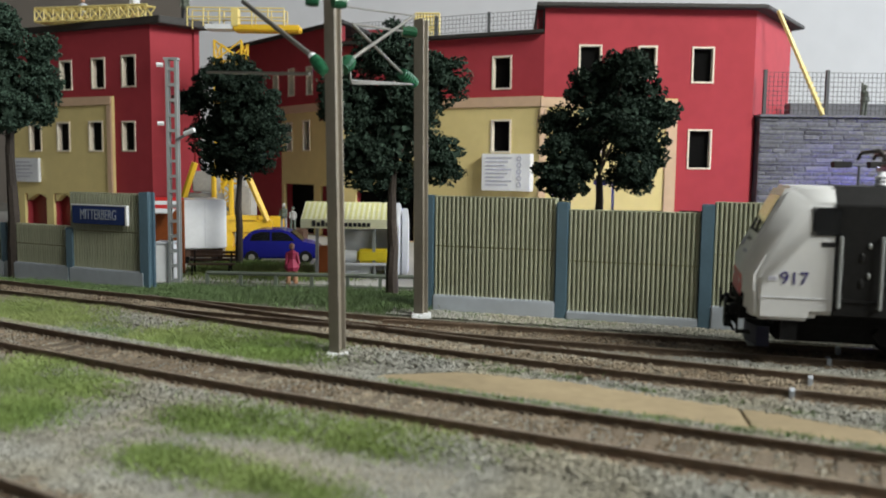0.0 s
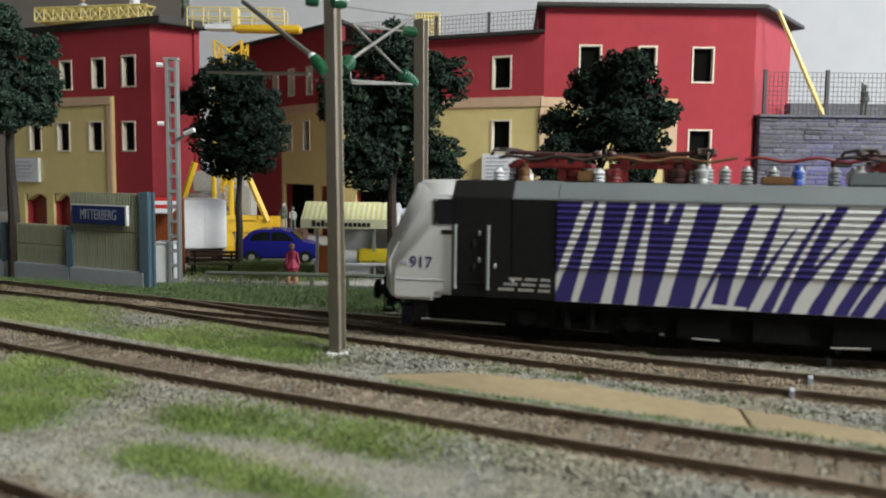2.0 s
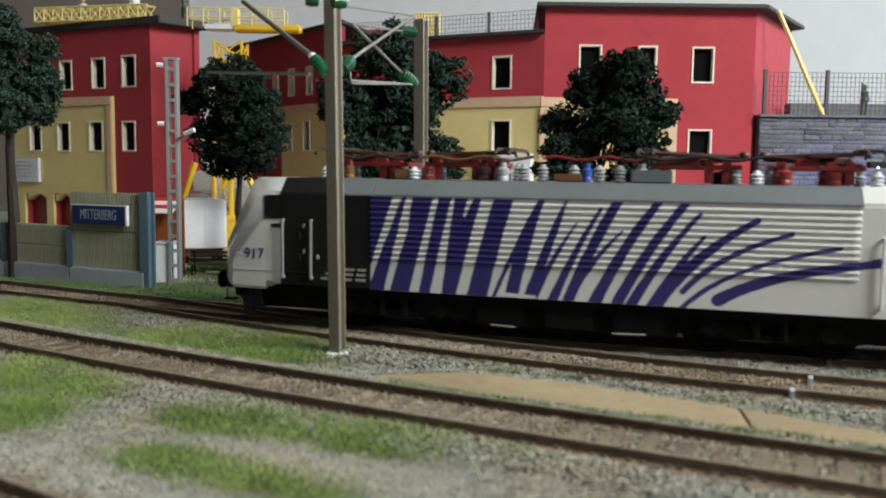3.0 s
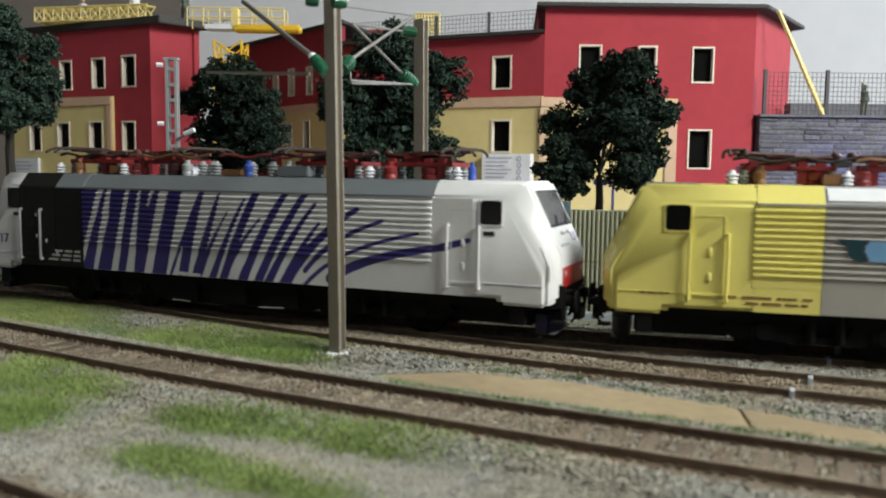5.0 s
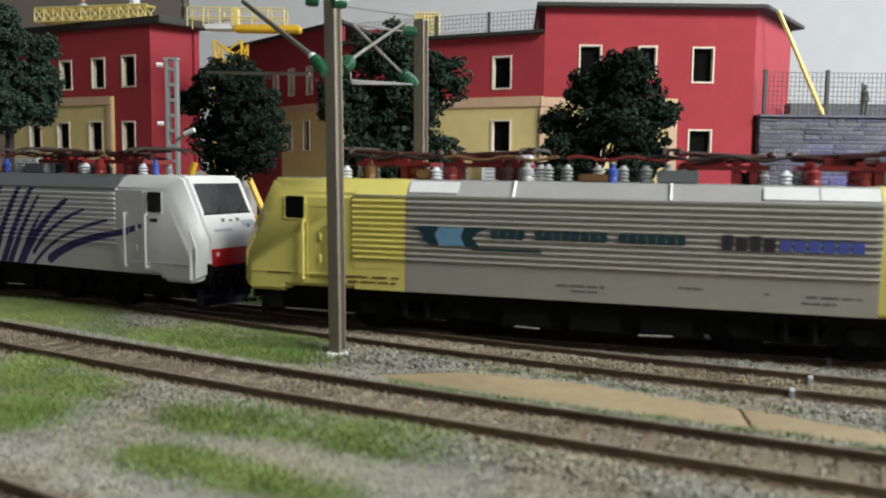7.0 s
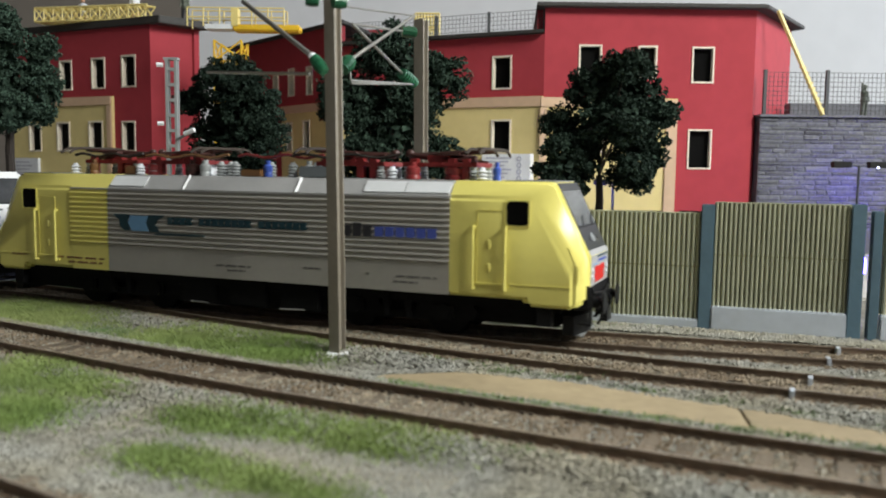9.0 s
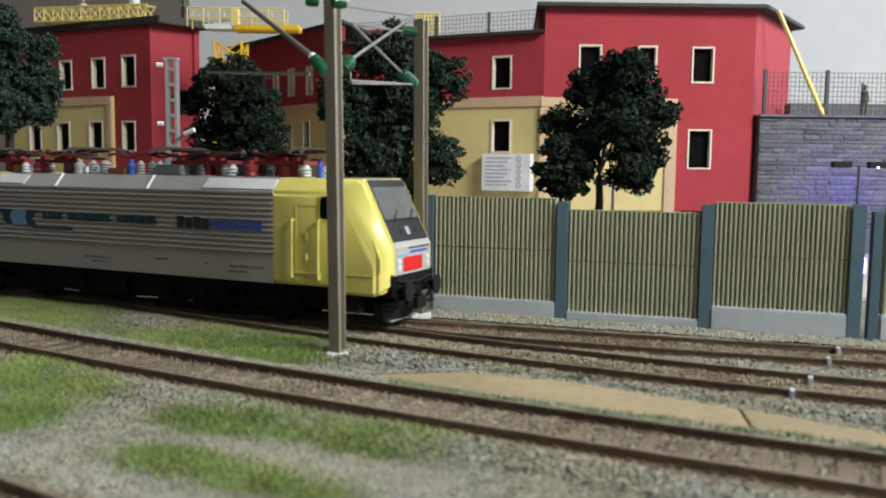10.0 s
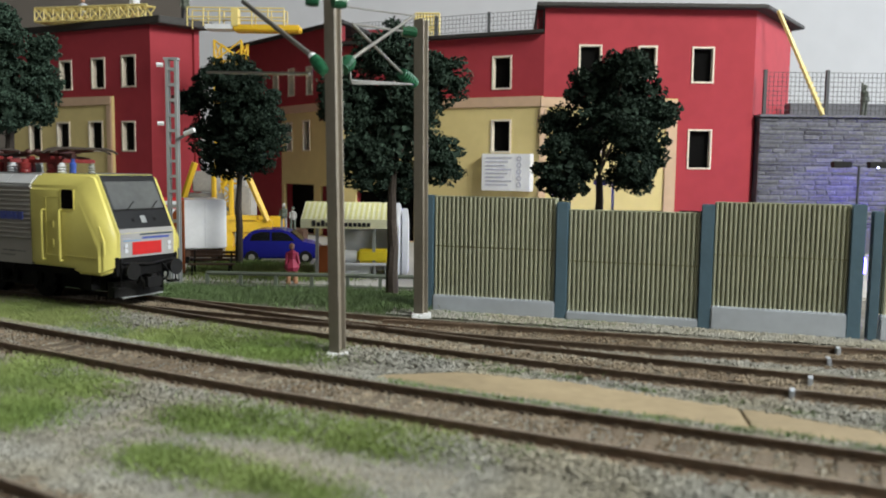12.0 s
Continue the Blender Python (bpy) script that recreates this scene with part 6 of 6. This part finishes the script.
def crane():
    d = 48.00
    g = thing("tower_crane", "yellow model tower crane with grey counterweights and lattice mast", "crane")
    xl, xr, xm = -12.46, -9.76, -13.57
    zb0, zb1 = 0.23, 1.84
    part("base_beam", bmx(box, xl, xr, 47.00, 47.60, zb1 - 0.7, zb1), CRANE, g, "yellow base beam", bevel=0.05)
    part("base_beam", bmx(box, xl, xr, 51.00, 51.60, zb1 - 0.7, zb1), CRANE, g, "yellow base beam", bevel=0.05)
    part("base_step", bmx(box, xl + 0.2, xr - 0.8, 46.90, 47.60, zb1 + 0.001, zb1 + 0.25), CRANE, g)
    for x in (xl + 0.3, xr - 0.4):
        for y in (47.00, 51.10):
            part("foot", bmx(box, x - 0.2, x + 0.2, y, y + 0.5, FLOOR, zb1 - 0.7), CRANE, g)
    bm = bmesh.new()
    rod(bm, (xl + 0.4, 47.20, FLOOR + 0.2), (xr - 1.4, 47.20, zb1 - 0.7), 0.12, 6)
    part("brace", bm, CRANE, g)
    for k, (a, b) in enumerate((((x, y, z), (x2, y, z2)) for x, z, x2, z2, y in ((-15.02, 2.97, -14.33, 5.05, 48.0), (-13.07, 1.63, -13.07, 4.68, 47.3), (-12.04, 1.66, -12.04, 4.44, 47.1), (-9.95, 1.79, -11.08, 4.39, 47.0), (-12.76, 3.71, -12.23, 4.43, 48.0)))):
        part("strut", bmx(rod, a, b, 0.19 if k in (0, 3) else 0.15, 6), CRANE, g, "yellow strut")
    for x0, x1, z0, z1, y in ((-14.82, -13.56, 3.34, 4.57, 49.0), (-15.22, -13.22, 1.34, 3.27, 48.6), (-12.22, -11.23, 1.54, 3.64, 48.4), (-11.98, -11.62, 3.67, 4.7, 48.6)):
        part("counterweight", bmx(box, x0, x1, y, y + 1.6, max(FLOOR, z0), z1), WEIGHT, g, "grey concrete counterweight", bevel=0.07)
    bm = bmesh.new()
    lattice_beam(bm, (xm, 53.50, zb1 - 0.6), (xm, 53.50, 12.69), 1.7, 1.7, 9, 0.075)
    part("mast", bm, CRANE, g, "yellow lattice mast")
    zj = 13.59
    part("jib_deck", bmx(box, -13.35, -9.17, 53.00, 54.20, zj - 0.25, zj + 0.15), CRANE, g, "yellow counter jib deck", bevel=0.08)
    part("jib_deck_white", bmx(box, -15.1, -13.38, 53.00, 54.20, zj - 0.15, zj + 0.15), WHITE, g, "white jib piece")
    bm = bmesh.new()
    xa, xb, zr = -16.19, -10.13, 14.74
    for y in (53.05, 54.15):
        for z in ((zj + zr) / 2, zr):
            rod(bm, (xa, y, z), (xb, y, z), 0.05, 5)
        for i in range(7):
            x = xa + (xb - xa) * i / 6
            rod(bm, (x, y, zj), (x, y, zr), 0.05, 5)
    part("guard_rail", bm, CRANE_PALE, g, "pale yellow guard rail")
    part("cab_post", bmx(box, -13.44, -13.01, 53.00, 53.60, zj, 14.72), CRANE_PALE, g)
    # boom section lying over the roof of the left house
    bo = thing("crane_boom", "yellow lattice crane boom lying on the house roof", "boom")
    bm = bmesh.new()
    a, b = Vector((-29.48, 61.5, 15.36)), Vector((-20.66, 59.5, 15.65))
    a.z = b.z = 15.55
    lattice_beam(bm, a, b, 1.0, 0.95, 12, 0.08)
    part("boom", bm, CRANE_PALE, bo)
    part("boom_support", bmx(box, a.x + 0.3, a.x + 0.7, a.y - 0.4, a.y + 0.4, 15.03, 15.11), CRANE_PALE, bo)
    part("boom_support", bmx(box, b.x - 0.9, b.x - 0.5, b.y - 0.4, b.y + 0.4, 15.03, 15.11), CRANE_PALE, bo)
    figure("figurine", "dark figurine of a worker standing on the house roof", -18.32, 59.6, 15.03, 2.0, [GREENISH, INK], 0)
    figure("figurine", "pale figurine of a worker on the house roof", -26.94, 63.0, 15.03, 2.2, [KIOSK, FLESH], 0)
    figure("figurine", "pale figurine of a worker beside the crane boom", -22.51, 61.4, 15.03, 2.3, [WHITE, FLESH], 0)


crane()


def street_lamp(x, y, z_arm, half):
    g = thing("street_lamp", "dark twin-arm street lamp with blue-white light points", "street lamp", x, y, FLOOR, group="street lamps")
    h = z_arm - FLOOR
    part("pole", bmx(rod, (0, 0, 0), (0, 0, h), 0.1, 8, 0.07), MESH, g)
    for s in (-1, 1):
        part("arm", bmx(rod, (0, 0, h - 0.05), (s * half * 0.5, 0, h), 0.05, 6), MESH, g)
        hd = part("head", bmx(box, *sorted((s * half * 0.42, s * half * 1.3)), -0.22, 0.22, h - 0.16, h + 0.18), BLACK, g, "flat dark lamp head", bevel=0.04)
        if s > 0:
            bm = bmesh.new()
            ball(bm, (half * 0.85, -0.16, h - 0.13), 0.06, 0.06, 0.05)
            part("light_point", bm, LED, hd, "blue-white light point")


street_lamp(22.88, 46.0, 5.37, 1.15)
street_lamp(9.15, 45.0, 4.26, 0.8)


def led(name, x, y, z, watts):
    data = bpy.data.lights.new(name, "POINT")
    data.energy, data.color, data.shadow_soft_size = watts, (0.12, 0.10, 1.0), 0.003
    ob = new(name, data)
    ob.location = (x * CM, y * CM, z * CM)
    tagged(ob, "violet-blue light point of a street lamp", "lamp", kind="structure")


led("street_lamp_light", 25.6, 51.2, 3.2, 0.045)
led("street_lamp_light", 8.37, 44.6, 3.98, 0.02)


# made-up lamp: its glowing cap stands in for blue glow behind the barrier gap
def gap_glow(x, y):
    g = thing("gap_glow", "made-up stem with a blue glowing cap behind the barrier gap", "path light", x, y, FLOOR, group="street lamps")
    part("stem", bmx(rod, (0, 0, 0), (0, 0, 1.6), 0.05, 6), MESH, g)
    bm = bmesh.new()
    lathe(bm, [(0.1, 0), (0.13, 0.2), (0.1, 0.5), (0.04, 0.6)], (0, 0, 1.6), 8)
    part("light_point", bm, GAP_GLOW_BLUE, g, "violet-blue glowing cap", smooth=True)


gap_glow(14.75, 29.0)


# ---- ground cover ----
def ballast():
    rng = random.Random(21)
    verts, faces = [], []
    grey = verts, faces
    brown = [], []

    def stone(x, y, z, s, inside=False):
        verts, faces = brown if inside else grey
        i = len(verts)
        a = rng.uniform(0, math.tau)
        for k in range(4):
            t = a + k * math.tau / 4 + rng.uniform(-0.3, 0.3)
            verts.append((x + s * math.cos(t) * rng.uniform(0.8, 1.3), y + s * math.sin(t) * rng.uniform(0.7, 1.1), z + rng.uniform(-0.2, 0.2) * s))
        verts.append((x, y, z + s * rng.uniform(0.5, 0.9))), verts.append((x, y, z - s * 0.7))
        for k in range(4):
            faces.append((i + k, i + (k + 1) % 4, i + 4)), faces.append((i + (k + 1) % 4, i + k, i + 5))

    for way, lo, hi, n, wide in ((way_a, -32, 22, 32000, 2.4), (way_b, -11, 13, 20000, 2.2), (way_c, -17, 12, 26000, 2.1), (way_d, -13, 0, 4000, 2.0)):
        deep = 0.03 if way in (way_a, way_b) else -0.01
        for _ in range(n):
            s = rng.uniform(lo, hi)
            p, t = way(s), (way(s + 0.1) - way(s - 0.1)).normalized()
            off = rng.uniform(-wide, wide)
            x, y = p.x - t.y * off, p.y + t.x * off
            if rail_near(x, y):
                continue
            stone(x, y, ground_height(x, y) + 0.0 + 0.035 * rng.random() + (0.02 if abs(off) > 1.2 else deep), rng.uniform(0.03, 0.065), abs(off) < 1.1 + 0.3 * rng.random())
    for _ in range(80000):
        y = rng.uniform(6, 28)
        x = rng.uniform(-0.6, 0.6) * y
        if y > a_at(x) or rail_near(x, y):
            continue
        stone(x, y, ground_height(x, y) + 0.005, rng.uniform(0.02, 0.052))
    for _ in range(70000):
        y = rng.uniform(7, 19)
        x = rng.uniform(-0.6, 0.45) * y
        if rail_near(x, y) or lies_on_track(x, y, 0.8):
            continue
        stone(x, y, ground_height(x, y) + 0.008, rng.uniform(0.018, 0.04))
    for _ in range(5000):
        x = rng.uniform(-2, 15)
        y = 30.2 - 0.327 * (x + 0.45) - rng.uniform(0.1, 1.6)
        stone(x, y, ground_height(x, y) + 0.03, rng.uniform(0.03, 0.09))
    for _ in range(2600):
        x = rng.uniform(-2.2, 12)
        rise = rng.choice((1.95, float(np.interp(x, (-1.8, 0.2, 3.0, 5.2, 7.0, 8.6), (2.4, 3.8, 4.3, 3.9, 3.75, 3.3)))))
        stone(x, way_c(x).y + rise + rng.gauss(0, 0.09), -0.2 + 0.02 * rng.random(), rng.uniform(0.02, 0.055))
    sand = [], []
    for _ in range(9000):
        f, off = rng.random(), rng.gauss(0, 0.28)
        x, y = -4.66 + 4.85 * f + 0.5 * off, 14.80 + -1.65 * f + off
        i = len(sand[0])
        s, a, z = rng.uniform(0.012, 0.03), rng.uniform(0, math.tau), ground_height(x, y) + 0.02
        sand[0].extend([(x + s * math.cos(a + k * 2.1), y + s * math.sin(a + k * 2.1), z - 0.02) for k in range(3)] + [(x, y, z + s * 0.4)])
        sand[1].extend([(i, i + 1, i + 3), (i + 1, i + 2, i + 3), (i + 2, i, i + 3)])
    tagged(raw("sand", *sand, SAND), "pale sandy soil strewn between the grass patches", "sand", kind="stuff")
    tagged(raw("ballast", *grey, GRAVEL), "grey ballast stones beside the tracks", "ballast", kind="stuff")
    tagged(raw("ballast", *brown, GRAVEL_BROWN), "rust-brown ballast stones between the rails", "ballast", kind="stuff")


ballast()


def grass(name, label, material, patches, height, seed, per=240, blade=0.02):
    """Tufts of upright blades in lengthwise patches: (x, y, half length, half width, turn in degrees)."""
    rng = random.Random(seed)
    verts, faces = [], []
    for cx, cy, a, b, turn in patches:
        c, s = math.cos(radians(turn)), math.sin(radians(turn))
        for _ in range(int(per * a * b)):
            u, v = a * rng.gauss(0, 0.5), b * rng.gauss(0, 0.78)
            x, y = cx + u * c - v * s, cy + u * s + v * c
            if noise.noise((x * 1.1, y * 1.1, seed)) + 0.4 * noise.noise((x * 3.7, y * 3.7, seed)) < rng.uniform(-0.95, 0.1) or rail_near(x, y) or lies_on_track(x, y, 1.1):
                continue
            h = height * rng.uniform(0.5, 1.2)
            w = blade * rng.uniform(0.6, 1.4)
            t = rng.uniform(0, math.pi)
            dx, dy = w * math.cos(t), w * math.sin(t)
            lx, ly = rng.gauss(0, h * 0.4), rng.gauss(0, h * 0.4)
            z = ground_height(x, y) - 0.02
            i = len(verts)
            verts += [(x - dx, y - dy, z), (x + dx, y + dy, z), (x + dx * 0.6 + lx * 0.45, y + dy * 0.6 + ly * 0.45, z + h * 0.6), (x + lx, y + ly, z + h)]
            faces += [(i, i + 1, i + 2), (i, i + 2, i + 3)]
    tagged(raw(name, verts, faces, material), label, "grass", kind="stuff")


grass("grass", "bright green static grass in patches between the tracks", GRASS, [
    (-14.28, 28.42, 3.52, 1.03, -27), (-7.55, 24.43, 1.83, 0.87, -26), (-4.68, 23.12, 1.91, 0.91, -29), (-10.40, 19.74, 1.61, 1.02, -23), (-8.51, 18.81, 1.43, 0.46, -29), (-8.84, 16.80, 1.27, 0.84, -29), (-4.18, 16.22, 1.65, 0.54, -19), (-1.45, 15.24, 1.80, 0.49, -22), (-4.55, 13.93, 1.32, 0.42, -26), (-2.59, 12.98, 1.36, 0.46, -27)], 0.17, 31, 8000, 0.006)
grass("grass", "sparse dull green tufts in the gravel", GRASS_DARK, [
    (-10.34, 25.20, 1.73, 0.49, -27), (-9.76, 21.77, 2.91, 0.43, -17), (1.35, 14.41, 0.89, 0.22, -22), (0.91, 21.40, 2.40, 0.35, -25), (4.72, 18.10, 2.10, 0.27, -31), (7.55, 16.25, 1.24, 0.24, -17), (1.06, 29.81, 1.35, 0.96, -11), (5.55, 28.15, 3.26, 0.66, -4), (4.72, 16.52, 1.52, 0.31, -25), (-3.19, 17.88, 1.80, 0.20, -31)], 0.11, 32, 3000, 0.007)
edges = [(x + 0.15 * math.sin(x * 5), way_c(x).y + 1.78 + 0.1 * math.sin(x * 3), 0.75, 0.2, -24) for x in np.arange(-1.0, 13.0, 1.1)]
edges += [(x, way_c(x).y + float(np.interp(x, (-1.8, 0.2, 3.0, 5.2, 7.0, 8.6), (2.4, 3.9, 4.4, 4.0, 3.85, 3.4))) + 0.12, 0.6, 0.16, -20) for x in np.arange(1.5, 11.0, 1.5)]
grass("grass", "low mossy green growth along the walkway boards", GRASS_DARK, edges, 0.17, 35, 2300, 0.008)
grass("grass", "long deep green grass along the low fence", GRASS_DARK, [
    (*(-5.03, 32.84), 5.2, 1.2, -4), (*(-2.24, 31.63), 2.0, 1.4, -10), (*(-9.43, 33.23), 3.2, 1.2, -18), (*(-14.81, 34.04), 8.0, 0.7, -20)], 0.25, 33, 3600, 0.008)
grass("lawn", "green lawn beside the parked car", GRASS, [
    (*(-8.51, 39.57), 3.4, 1.6, 0), (*(-5.91, 38.56), 2.0, 0.9, 0), (*(-9.99, 41.24), 2.2, 1.3, 0)], 0.4, 34, 2400, 0.014)


# ---- what moves: the two coupled engines roll to the left ----
RUN = [(0.0, 31.18), (0.5, 29.18), (1.0, 26.72), (1.5, 24.21), (2.0, 21.33), (2.5, 18.69), (3.0, 15.91), (5.0, 5.10), (5.5, 2.48), (6.0, -0.32), (6.5, -3.00), (7.0, -5.89), (9.0, -16.66), (9.5, -19.32), (10.0, -22.19), (10.5, -24.70), (11.0, -27.36), (11.5, -29.63), (12.0, -32.06)]
COUPLED = 22.49


def run_at(t):
    """Way along the far track of the silver engine's left nose, from a smooth cubic through RUN."""
    i = max(0, min(len(RUN) - 2, max(k for k in range(len(RUN)) if RUN[k][0] <= t + 1e-9)))
    (t0, s0), (t1, s1) = RUN[i], RUN[i + 1]
    m = []
    for k in (i, i + 1):
        lo, hi = max(0, k - 1), min(len(RUN) - 1, k + 1)
        m.append((RUN[hi][1] - RUN[lo][1]) / (RUN[hi][0] - RUN[lo][0]))
    h = t1 - t0
    u = (t - t0) / h
    return (2 * u ** 3 - 3 * u * u + 1) * s0 + (u ** 3 - 2 * u * u + u) * h * m[0] + (3 * u * u - 2 * u ** 3) * s1 + (u ** 3 - u * u) * h * m[1]


def engine_pose(s):
    a, b = way_a(s + 5), way_a(s + 16)
    d = (b - a).normalized()
    c = a + d * (MID - 5)
    return pose(c.x * CM, c.y * CM, 0, 0, 0, math.degrees(math.atan2(d.y, d.x)))


def motions():
    times = [k / 10 for k in range(121)]
    for g, shift in ((SILVER, 0.0), (STRIPED, COUPLED)):
        walk(g, [(t, engine_pose(run_at(t) - shift)) for t in times])
        for w, x in WHEELS[g]:
            walk(w, [(t, pose(x * CM, 0, 0.72 * CM, 0, math.degrees((run_at(t) - run_at(0)) / 0.72), 0)) for t in times])


motions()
